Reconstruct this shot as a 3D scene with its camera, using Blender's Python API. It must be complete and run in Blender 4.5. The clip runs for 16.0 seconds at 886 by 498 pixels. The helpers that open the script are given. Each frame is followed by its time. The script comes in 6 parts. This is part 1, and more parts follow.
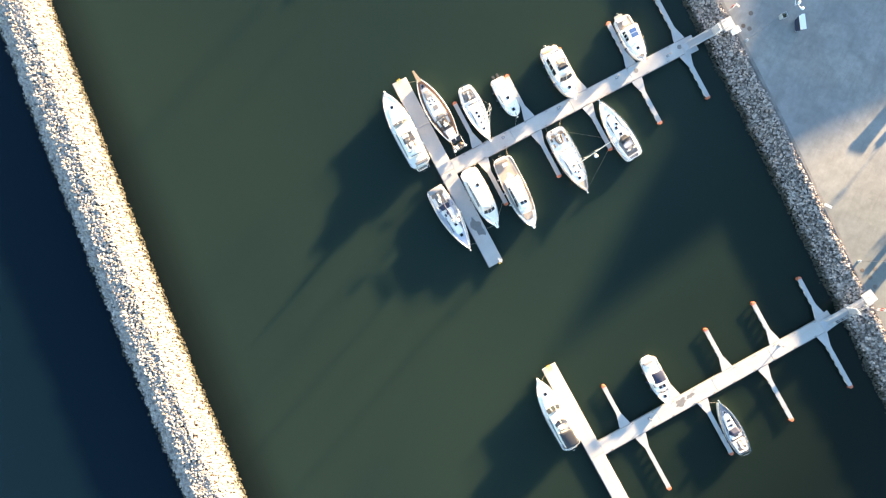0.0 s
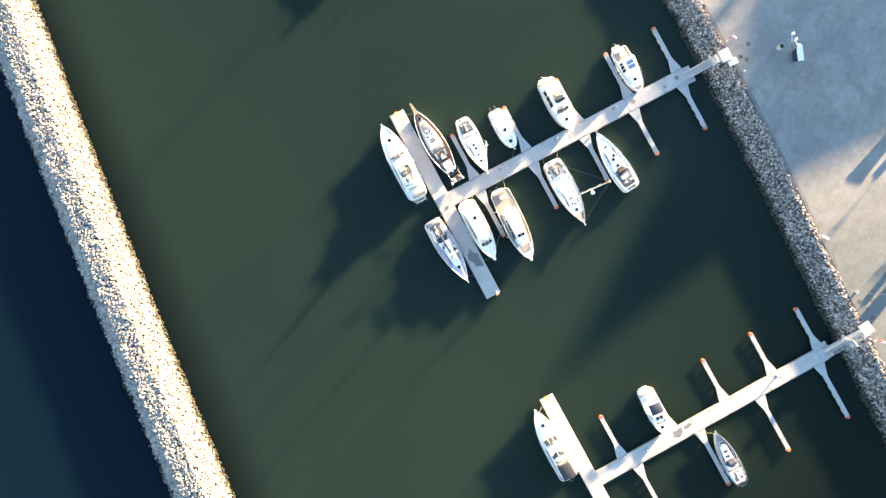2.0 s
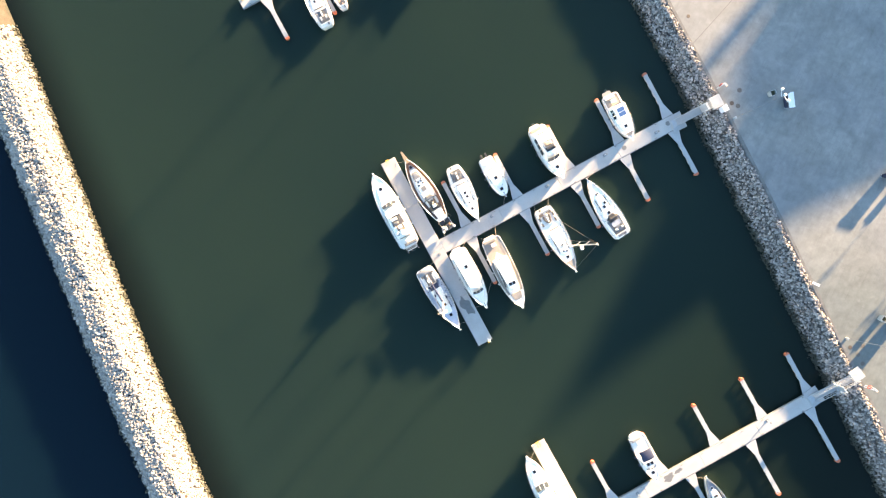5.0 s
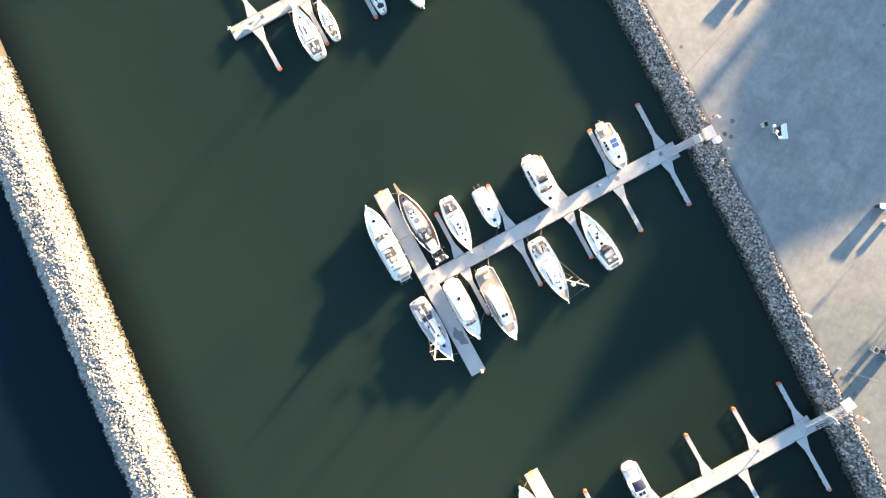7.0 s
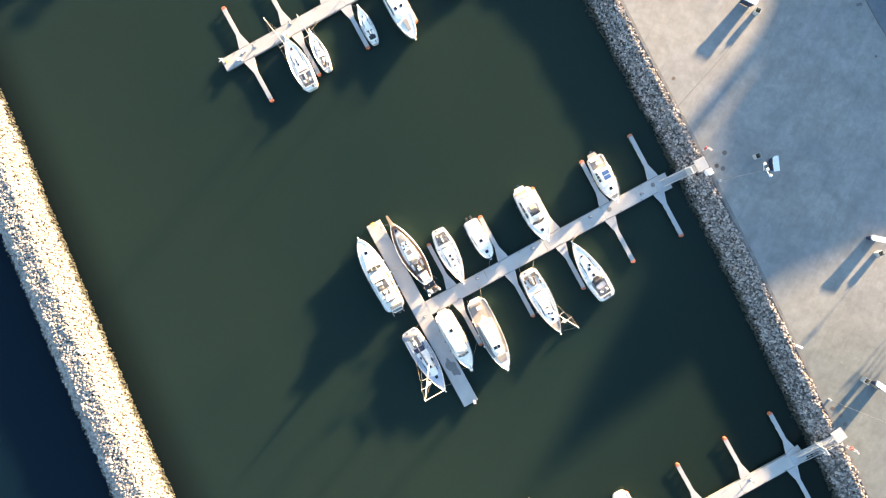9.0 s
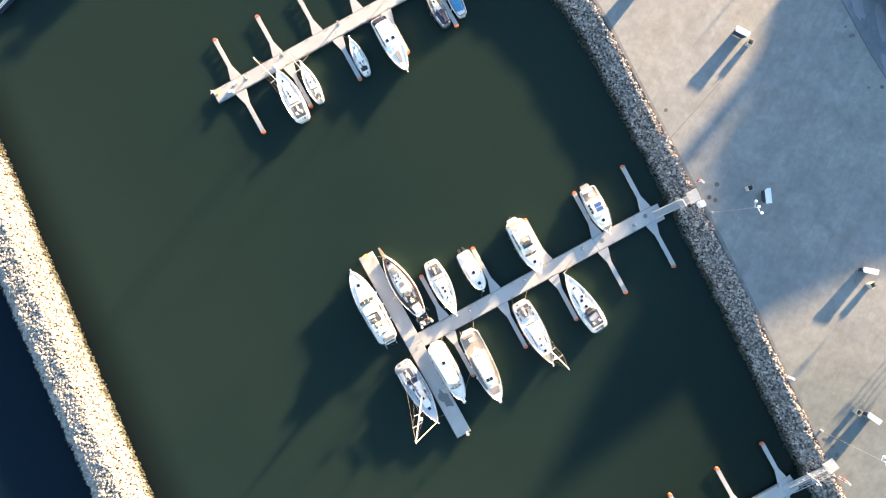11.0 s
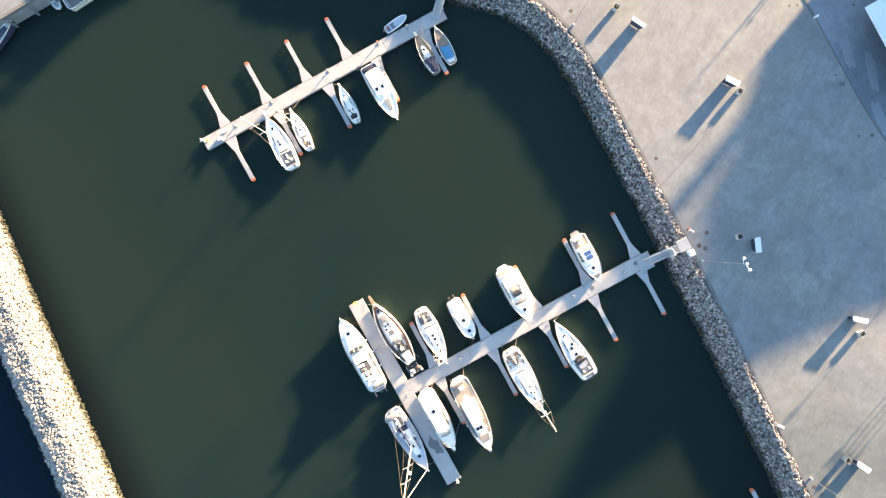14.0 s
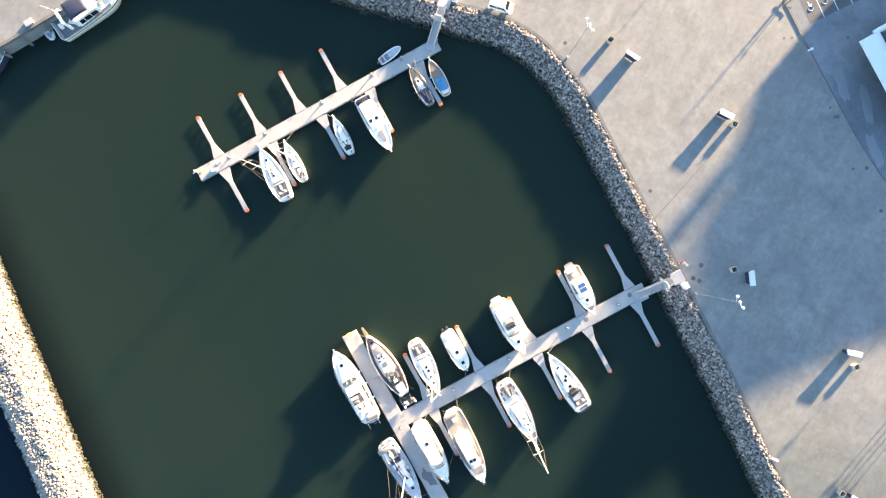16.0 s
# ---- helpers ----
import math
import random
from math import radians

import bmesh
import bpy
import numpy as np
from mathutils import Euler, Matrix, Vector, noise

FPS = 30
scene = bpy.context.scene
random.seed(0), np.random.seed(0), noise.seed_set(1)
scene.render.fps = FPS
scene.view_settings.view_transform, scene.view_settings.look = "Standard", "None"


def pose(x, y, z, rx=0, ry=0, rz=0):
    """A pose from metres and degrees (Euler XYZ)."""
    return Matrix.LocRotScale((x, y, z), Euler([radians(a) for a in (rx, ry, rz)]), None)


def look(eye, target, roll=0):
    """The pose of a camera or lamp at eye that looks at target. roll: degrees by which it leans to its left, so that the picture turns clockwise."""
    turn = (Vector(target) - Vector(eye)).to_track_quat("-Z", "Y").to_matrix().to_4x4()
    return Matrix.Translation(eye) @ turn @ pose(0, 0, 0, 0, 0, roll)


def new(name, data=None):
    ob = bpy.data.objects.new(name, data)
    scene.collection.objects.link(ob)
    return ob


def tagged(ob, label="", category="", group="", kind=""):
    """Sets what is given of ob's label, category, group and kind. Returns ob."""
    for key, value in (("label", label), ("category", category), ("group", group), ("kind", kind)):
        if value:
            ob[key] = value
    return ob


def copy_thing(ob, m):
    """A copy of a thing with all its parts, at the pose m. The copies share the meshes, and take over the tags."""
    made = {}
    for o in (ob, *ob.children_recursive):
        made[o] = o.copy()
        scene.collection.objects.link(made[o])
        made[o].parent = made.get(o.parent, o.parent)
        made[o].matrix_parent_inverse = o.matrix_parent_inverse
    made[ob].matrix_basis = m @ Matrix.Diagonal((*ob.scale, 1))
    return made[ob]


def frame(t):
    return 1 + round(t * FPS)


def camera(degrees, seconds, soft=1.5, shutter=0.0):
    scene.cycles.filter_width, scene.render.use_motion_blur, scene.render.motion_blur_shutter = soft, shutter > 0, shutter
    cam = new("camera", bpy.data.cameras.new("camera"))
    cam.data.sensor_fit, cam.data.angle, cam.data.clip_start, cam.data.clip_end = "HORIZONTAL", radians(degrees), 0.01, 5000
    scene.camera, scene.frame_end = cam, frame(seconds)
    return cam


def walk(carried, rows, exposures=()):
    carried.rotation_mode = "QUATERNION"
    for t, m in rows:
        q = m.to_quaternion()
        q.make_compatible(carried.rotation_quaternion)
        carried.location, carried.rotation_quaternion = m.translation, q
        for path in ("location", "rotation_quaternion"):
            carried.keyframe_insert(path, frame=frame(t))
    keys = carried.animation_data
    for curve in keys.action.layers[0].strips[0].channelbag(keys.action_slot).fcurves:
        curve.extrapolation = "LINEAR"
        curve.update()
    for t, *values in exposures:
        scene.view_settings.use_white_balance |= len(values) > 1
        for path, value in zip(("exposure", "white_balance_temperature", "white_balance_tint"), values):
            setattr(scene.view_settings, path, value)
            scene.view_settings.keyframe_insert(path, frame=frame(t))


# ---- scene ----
cam = camera(90.0, 16.0, soft=1.25)
# seconds; eye x, y, z; small turns about x, y, z of a camera that looks straight down
PATH = [
    (0.0, 0.000, 0.000, 80.020, 1.225, -0.578, 0.000),
    (1.0, 0.320, 3.063, 80.235, 1.075, -0.464, -0.078),
    (2.0, 0.720, 6.156, 80.451, 0.911, -0.362, -0.166),
    (3.0, 1.256, 9.296, 80.665, 0.722, -0.279, -0.268),
    (4.0, 1.891, 12.461, 80.846, 0.509, -0.208, -0.373),
    (5.0, 2.570, 15.620, 80.972, 0.276, -0.146, -0.464),
    (6.0, 3.269, 18.772, 81.060, 0.034, -0.101, -0.539),
    (7.0, 3.969, 21.924, 81.137, -0.205, -0.087, -0.594),
    (8.0, 4.662, 25.066, 81.202, -0.426, -0.103, -0.636),
    (9.0, 5.346, 28.179, 81.223, -0.616, -0.135, -0.679),
    (10.0, 6.019, 31.244, 81.181, -0.763, -0.172, -0.735),
    (11.0, 6.678, 34.258, 81.103, -0.869, -0.207, -0.787),
    (12.0, 7.317, 37.223, 81.030, -0.939, -0.233, -0.817),
    (13.0, 7.935, 40.138, 80.968, -0.977, -0.250, -0.815),
    (14.0, 8.538, 42.996, 80.896, -0.983, -0.259, -0.784),
    (15.0, 9.132, 45.801, 80.794, -0.958, -0.261, -0.729),
    (16.0, 9.722, 48.576, 80.675, -0.917, -0.261, -0.660),
]

EXPOSURES = [(0.0, 3.53, 6890, 13.0), (7.0, 3.43, 6780, 13.0), (12.5, 3.27, 6700, 13.0), (16.0, 3.32, 6540, 13.0)]
walk(cam, [(t, pose(x, y, z, a, b, c)) for t, x, y, z, a, b, c in PATH], exposures=EXPOSURES)

# ---- sky and sun ----
SUN_X, SUN_Y, SUN_UP = 0.649, 0.760, 7.5
world = bpy.data.worlds.new("sky")
scene.world = world
world.use_nodes = True
wn = world.node_tree.nodes
wn.clear()
sky = wn.new("ShaderNodeTexSky")
sky.sky_type, sky.sun_disc = "NISHITA", False
sky.sun_elevation, sky.sun_rotation = radians(SUN_UP), math.atan2(SUN_X, SUN_Y)
sky.air_density, sky.dust_density, sky.ozone_density = 1.0, 0.5, 2.5
back = wn.new("ShaderNodeBackground")
back.inputs["Strength"].default_value = 0.087
wout = wn.new("ShaderNodeOutputWorld")
world.node_tree.links.new(sky.outputs[0], back.inputs[0])
world.node_tree.links.new(back.outputs[0], wout.inputs[0])
sun = new("sun", bpy.data.lights.new("sun", "SUN"))
sun.data.energy, sun.data.angle, sun.data.color = 5.0, radians(1.35), (1.0, 0.735, 0.43)
SUN_DIR = Vector((SUN_X * math.cos(radians(SUN_UP)), SUN_Y * math.cos(radians(SUN_UP)), math.sin(radians(SUN_UP))))
sun.matrix_world = look(SUN_DIR * 300, (0, 0, 0))

# ---- materials ----
def mat(name, colour, rough=0.5, metal=0.0, vary=0.12, scale=1.5, fine=18.0, bump=0.0, bump_scale=25.0, rand=0.0, spec=0.5, tint=None, coat=0.0, skew=1.0):
    """A painted or natural surface: colour varied at two scales, with fine relief; rand varies whole pieces."""
    m = bpy.data.materials.new(name)
    m.use_nodes = True
    nt = m.node_tree
    n, l = nt.nodes, nt.links
    b = n["Principled BSDF"]
    b.inputs["Roughness"].default_value, b.inputs["Metallic"].default_value = rough, metal
    b.inputs["Specular IOR Level"].default_value = spec
    b.inputs["Coat Weight"].default_value = coat
    tc = n.new("ShaderNodeTexCoord")
    big, small = n.new("ShaderNodeTexNoise"), n.new("ShaderNodeTexNoise")
    big.inputs["Scale"].default_value, big.inputs["Detail"].default_value = scale, 4
    small.inputs["Scale"].default_value, small.inputs["Detail"].default_value = fine, 3
    l.new(tc.outputs["Object"], big.inputs["Vector"])
    l.new(tc.outputs["Object"], small.inputs["Vector"])
    add = n.new("ShaderNodeMath")
    add.operation = "ADD"
    l.new(big.outputs["Fac"], add.inputs[0])
    l.new(small.outputs["Fac"], add.inputs[1])
    ramp = n.new("ShaderNodeMapRange")
    ramp.inputs["From Min"].default_value, ramp.inputs["From Max"].default_value = 0.6, 1.4
    ramp.inputs["To Min"].default_value, ramp.inputs["To Max"].default_value = 1 - vary, 1 + vary
    l.new(add.outputs[0], ramp.inputs["Value"])
    value = ramp.outputs[0]
    if rand:
        info = n.new("ShaderNodeObjectInfo")
        geo = n.new("ShaderNodeNewGeometry")
        both = n.new("ShaderNodeMath")
        both.operation = "ADD"
        l.new(info.outputs["Random"], both.inputs[0])
        l.new(geo.outputs["Random Per Island"], both.inputs[1])
        wrap = n.new("ShaderNodeMath")
        wrap.operation = "FRACT"
        l.new(both.outputs[0], wrap.inputs[0])
        lean = n.new("ShaderNodeMath")
        lean.operation = "POWER"
        lean.inputs[1].default_value = skew
        l.new(wrap.outputs[0], lean.inputs[0])
        rr = n.new("ShaderNodeMapRange")
        rr.inputs["To Min"].default_value, rr.inputs["To Max"].default_value = 1 - rand, 1 + rand
        l.new(lean.outputs[0], rr.inputs["Value"])
        mul = n.new("ShaderNodeMath")
        mul.operation = "MULTIPLY"
        l.new(value, mul.inputs[0])
        l.new(rr.outputs[0], mul.inputs[1])
        value = mul.outputs[0]
    mix = n.new("ShaderNodeVectorMath")
    mix.operation = "SCALE"
    mix.inputs[0].default_value = colour
    if tint:
        tm = n.new("ShaderNodeMix")
        tm.data_type = "RGBA"
        tm.inputs[6].default_value, tm.inputs[7].default_value = (*colour, 1), (*tint, 1)
        sharp = n.new("ShaderNodeMapRange")
        sharp.inputs["From Min"].default_value, sharp.inputs["From Max"].default_value = 0.4, 0.62
        l.new(big.outputs["Fac"], sharp.inputs["Value"])
        l.new(sharp.outputs[0], tm.inputs[0])
        l.new(tm.outputs[2], mix.inputs[0])
    l.new(value, mix.inputs["Scale"])
    l.new(mix.outputs[0], b.inputs["Base Color"])
    if bump:
        bn, bt = n.new("ShaderNodeBump"), n.new("ShaderNodeTexNoise")
        bt.inputs["Scale"].default_value, bt.inputs["Detail"].default_value = bump_scale, 4
        l.new(tc.outputs["Object"], bt.inputs["Vector"])
        bn.inputs["Strength"].default_value, bn.inputs["Distance"].default_value = bump, 0.03
        l.new(bt.outputs["Fac"], bn.inputs["Height"])
        l.new(bn.outputs[0], b.inputs["Normal"])
    return m


M = {
    "gel": mat("white_gelcoat", (0.955, 0.875, 0.755), 0.25, vary=0.04, coat=0.3),
    "deckw": mat("white_nonslip_deck", (0.935, 0.855, 0.735), 0.6, vary=0.06, bump=0.1),
    "cream": mat("cream_gelcoat", (0.74, 0.70, 0.60), 0.35, vary=0.06),
    "greyhull": mat("grey_gelcoat", (0.42, 0.45, 0.48), 0.35, vary=0.06),
    "navy": mat("navy_canvas", (0.024, 0.030, 0.062), 0.8, vary=0.2, bump=0.2),
    "blue": mat("blue_tarpaulin", (0.055, 0.25, 0.42), 0.55, vary=0.25, bump=0.4, bump_scale=6),
    "ltblue": mat("pale_blue_paint", (0.46, 0.475, 0.52), 0.5, vary=0.1),
    "solar": mat("blue_tinted_skylight", (0.06, 0.115, 0.24), 0.15, vary=0.08),
    "grey": mat("grey_canvas", (0.15, 0.148, 0.145), 0.8, vary=0.2, bump=0.2),
    "pad": mat("grey_cushions", (0.25, 0.24, 0.23), 0.75, vary=0.12, bump=0.1),
    "dark": mat("dark_rubber", (0.03, 0.03, 0.032), 0.6, vary=0.2),
    "glass": mat("smoked_glass", (0.012, 0.014, 0.017), 0.06, vary=0.1, spec=0.6),
    "teak": mat("weathered_teak", (0.30, 0.21, 0.13), 0.7, vary=0.22, scale=3, fine=30, bump=0.15),
    "greyteak": mat("grey_teak", (0.22, 0.20, 0.18), 0.75, vary=0.2, scale=3, fine=30),
    "varnish": mat("dark_varnished_wood", (0.055, 0.032, 0.02), 0.3, vary=0.3, scale=4),
    "alu": mat("brushed_aluminium", (0.62, 0.63, 0.64), 0.35, 0.85, vary=0.08),
    "spar": mat("white_painted_spar", (0.76, 0.71, 0.62), 0.4, vary=0.05),
    "steel": mat("stainless_steel", (0.60, 0.60, 0.60), 0.22, 1.0, vary=0.05),
    "wire": mat("rigging_wire", (0.33, 0.29, 0.24), 0.4, 0.6),
    "rope": mat("mooring_rope", (0.34, 0.30, 0.24), 0.9, vary=0.2),
    "fendw": mat("white_fender", (0.66, 0.66, 0.64), 0.5),
    "fendb": mat("navy_fender", (0.02, 0.03, 0.07), 0.5),
    "orange": mat("orange_marker", (0.50, 0.135, 0.06), 0.55, vary=0.15),
    "yellow": mat("yellow_marker", (0.65, 0.42, 0.04), 0.5, vary=0.15),
    "red": mat("red_paint", (0.45, 0.05, 0.03), 0.5),
    "pier": mat("pale_pier_concrete", (0.39, 0.37, 0.342), 0.85, vary=0.14, scale=0.5, fine=7, bump=0.15, rand=0.05),
    "finger": mat("galvanised_finger_deck", (0.36, 0.351, 0.337), 0.75, vary=0.12, scale=0.8, fine=9, bump=0.15),
    "float": mat("pier_float", (0.17, 0.17, 0.17), 0.8, vary=0.25),
    "damp": mat("damp_concrete", (0.155, 0.15, 0.14), 0.45, vary=0.2, scale=2, fine=9),
    "galv": mat("galvanised_steel", (0.55, 0.57, 0.58), 0.45, 0.6, vary=0.12),
    "kerb": mat("kerb_concrete", (0.15, 0.142, 0.13), 0.9, vary=0.35, scale=0.8, fine=8, bump=0.2),
    "rock": mat("quay_boulder", (0.272, 0.238, 0.214), 0.9, vary=0.3, scale=1.2, fine=9, bump=0.5, bump_scale=6, rand=0.62, skew=1.3, tint=(0.31, 0.262, 0.225)),
    "granite": mat("granite_boulder", (0.335, 0.302, 0.268), 0.9, vary=0.2, scale=1.2, fine=9, bump=0.3, bump_scale=6, rand=0.3, tint=(0.30, 0.258, 0.212)),
    # slope core coloured dark, so gaps between its stones look shaded
    "rubble": mat("rubble_gap_shade", (0.10, 0.09, 0.082), 0.95, vary=0.4, scale=1.0, fine=6, bump=0.6, bump_scale=4),
    "white": mat("white_metal", (0.74, 0.75, 0.76), 0.45, vary=0.06),
    "roof": mat("white_roof_sheet", (0.72, 0.74, 0.76), 0.5, vary=0.05, scale=0.5),
    "wall": mat("building_render", (0.50, 0.47, 0.42), 0.9, vary=0.12, scale=0.6),
    "iron": mat("cast_iron", (0.10, 0.085, 0.07), 0.75, vary=0.25, scale=4),
    "rust": mat("rusty_iron", (0.078, 0.056, 0.042), 0.8, vary=0.3, scale=4),
    "soil": mat("planter_soil", (0.03, 0.024, 0.018), 1.0, vary=0.3, scale=6),
    "leaf": mat("shrub_leaf", (0.045, 0.05, 0.02), 0.7, vary=0.3, rand=0.4),
    "tyre": mat("tyre_rubber", (0.02, 0.02, 0.02), 0.85),
    "paint": mat("road_paint", (0.62, 0.62, 0.60), 0.8, vary=0.15),
    "tub": mat("weathered_tub_concrete", (0.40, 0.39, 0.37), 0.9, vary=0.2, scale=3),
    "patch": mat("pale_asphalt_patch", (0.20, 0.21, 0.222), 0.9, vary=0.12, scale=0.6, fine=6),
    # oil stain colour, also used for the painted pole shadow
    "stain": mat("oil_stain_and_shadow", (0.10, 0.10, 0.105), 0.7, vary=0.35, scale=1.5, fine=5),
    "canopy": mat("tan_vinyl", (0.62, 0.40, 0.24), 0.6, vary=0.12),
    # breakwater core painted near black-brown for the shade between boulders
    "gap_shade": mat("granite_gap_shade", (0.06, 0.045, 0.032), 0.95, vary=0.4, scale=1.0, fine=6, bump=0.6, bump_scale=4),
    "pole": mat("dull_galvanised_pole", (0.22, 0.228, 0.235), 0.7, 0.2, vary=0.1),
    "umber": mat("dark_brown_cushion", (0.10, 0.078, 0.062), 0.8, vary=0.2, bump=0.1),
    "clear": mat("scratched_clear_vinyl", (0.34, 0.35, 0.37), 0.25, vary=0.2, scale=3),
    "slate": mat("slate_grey_deck", (0.15, 0.158, 0.175), 0.5, vary=0.12),
    "landing": mat("pale_landing_plate", (0.37, 0.375, 0.375), 0.6, vary=0.1, scale=2),
    "screen": mat("tinted_windscreen", (0.035, 0.038, 0.043), 0.08, vary=0.1, spec=0.6),
    "deckwood": mat("weathered_varnished_deck", (0.27, 0.19, 0.135), 0.6, vary=0.2, scale=3),
    "mahogany": mat("dark_mahogany", (0.095, 0.05, 0.03), 0.35, vary=0.3, scale=4),
    "tarp": mat("brown_grey_tarpaulin", (0.27, 0.235, 0.20), 0.8, vary=0.2, scale=2, bump=0.3, bump_scale=8),
    "bulb": mat("opal_globe", (0.82, 0.82, 0.80), 0.3, vary=0.02),
}


def surface(name, colour, tint, courses, rough=0.9):
    """Paving: cloudy stains, drawn-out streaks of wear, small grain and faint courses of slabs."""
    m = mat(name, colour, rough, vary=0.16, scale=0.1, fine=1.1, bump=0.1, bump_scale=6, tint=tint)
    n, l = m.node_tree.nodes, m.node_tree.links
    b = n["Principled BSDF"]
    was = b.inputs["Base Color"].links[0].from_socket
    tc, turn = n.new("ShaderNodeTexCoord"), n.new("ShaderNodeMapping")
    turn.inputs["Rotation"].default_value = (0, 0, radians(courses or 60.0))
    l.new(tc.outputs["Object"], turn.inputs["Vector"])

    def stains(stretch, scale, detail, coarse, lo, hi, low, high):
        """Multiplies the colour by noise, stretched along the courses."""
        nonlocal was
        sc, ns, rg, mul = (n.new("ShaderNode" + k) for k in ("Mapping", "TexNoise", "MapRange", "VectorMath"))
        sc.inputs["Scale"].default_value = stretch
        l.new(turn.outputs[0], sc.inputs["Vector"])
        l.new(sc.outputs[0], ns.inputs["Vector"])
        ns.inputs["Scale"].default_value, ns.inputs["Detail"].default_value, ns.inputs["Roughness"].default_value = scale, detail, coarse
        ns.inputs["Distortion"].default_value = 0.6
        rg.inputs["From Min"].default_value, rg.inputs["From Max"].default_value = lo, hi
        rg.inputs["To Min"].default_value, rg.inputs["To Max"].default_value = low, high
        l.new(ns.outputs["Fac"], rg.inputs["Value"])
        mul.operation = "SCALE"
        l.new(was, mul.inputs[0])
        l.new(rg.outputs[0], mul.inputs["Scale"])
        was = mul.outputs[0]

    stains((1, 1, 1), 0.22, 6, 0.65, 0.3, 0.7, 0.83, 1.15)
    stains((0.25, 1.6, 1), 0.5, 4, 0.6, 0.5, 0.75, 1.0, 0.88)
    stains((1.5, 0.2, 1), 0.35, 4, 0.6, 0.52, 0.75, 1.0, 0.92)
    stains((1, 1, 1), 0.9, 3, 0.5, 0.62, 0.72, 1.0, 1.08)
    if courses:
        for width, height, joint, spread in ((1.6, 0.8, 0.035, 0.04), (4.8, 2.4, 0.0, 0.03)):
            br, mul = n.new("ShaderNodeTexBrick"), n.new("ShaderNodeMix")
            l.new(turn.outputs[0], br.inputs["Vector"])
            br.inputs["Scale"].default_value = 1.0
            br.inputs["Brick Width"].default_value, br.inputs["Row Height"].default_value = width, height
            br.inputs["Mortar Size"].default_value = joint
            up, down = 1 + spread, 1 - spread
            br.inputs["Color1"].default_value, br.inputs["Color2"].default_value, br.inputs["Mortar"].default_value = (up, up, up, 1), (down, down, down, 1), (0.885, 0.88, 0.875, 1)
            mul.data_type, mul.blend_type = "RGBA", "MULTIPLY"
            fade, much = n.new("ShaderNodeTexNoise"), n.new("ShaderNodeMapRange")
            fade.inputs["Scale"].default_value, fade.inputs["Detail"].default_value = 0.35, 5
            l.new(tc.outputs["Object"], fade.inputs["Vector"])
            much.inputs["From Min"].default_value, much.inputs["From Max"].default_value = 0.42, 0.66
            l.new(fade.outputs["Fac"], much.inputs["Value"])
            l.new(much.outputs[0], mul.inputs[0])
            l.new(was, mul.inputs[6])
            l.new(br.outputs["Color"], mul.inputs[7])
            was = mul.outputs[2]
    l.new(was, b.inputs["Base Color"])
    return m


def darken_south(m, y0, y1, much):
    """Darker, greyer paving colour from y1 down to y0."""
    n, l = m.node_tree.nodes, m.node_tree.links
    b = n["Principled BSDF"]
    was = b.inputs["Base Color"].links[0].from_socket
    tc, sep, ns, add, rng, tone, mul = (n.new("ShaderNode" + k) for k in ("TexCoord", "SeparateXYZ", "TexNoise", "Math", "MapRange", "Mix", "VectorMath"))
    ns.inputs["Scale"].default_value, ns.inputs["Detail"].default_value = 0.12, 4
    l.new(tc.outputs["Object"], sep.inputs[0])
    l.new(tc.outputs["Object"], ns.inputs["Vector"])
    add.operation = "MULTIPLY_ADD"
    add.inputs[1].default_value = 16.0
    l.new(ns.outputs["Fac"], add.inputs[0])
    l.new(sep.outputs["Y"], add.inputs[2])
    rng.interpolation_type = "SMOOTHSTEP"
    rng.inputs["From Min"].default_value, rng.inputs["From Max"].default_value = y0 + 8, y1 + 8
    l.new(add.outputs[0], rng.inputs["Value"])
    tone.data_type = "RGBA"
    tone.inputs[6].default_value, tone.inputs[7].default_value = (*much, 1), (1, 1, 1, 1)
    l.new(rng.outputs[0], tone.inputs[0])
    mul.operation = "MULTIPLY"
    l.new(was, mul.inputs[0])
    l.new(tone.outputs[2], mul.inputs[1])
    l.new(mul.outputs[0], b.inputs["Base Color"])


M["quay"] = surface("quay_paving", (0.230, 0.226, 0.208), (0.19, 0.190, 0.184), -64.0)
darken_south(M["quay"], 2.0, 25.0, (0.66, 0.715, 0.71))
M["asphalt"] = surface("worn_asphalt", (0.155, 0.170, 0.186), (0.185, 0.20, 0.215), 0)
M["bay"] = surface("dark_asphalt", (0.088, 0.092, 0.10), (0.11, 0.115, 0.12), 0)


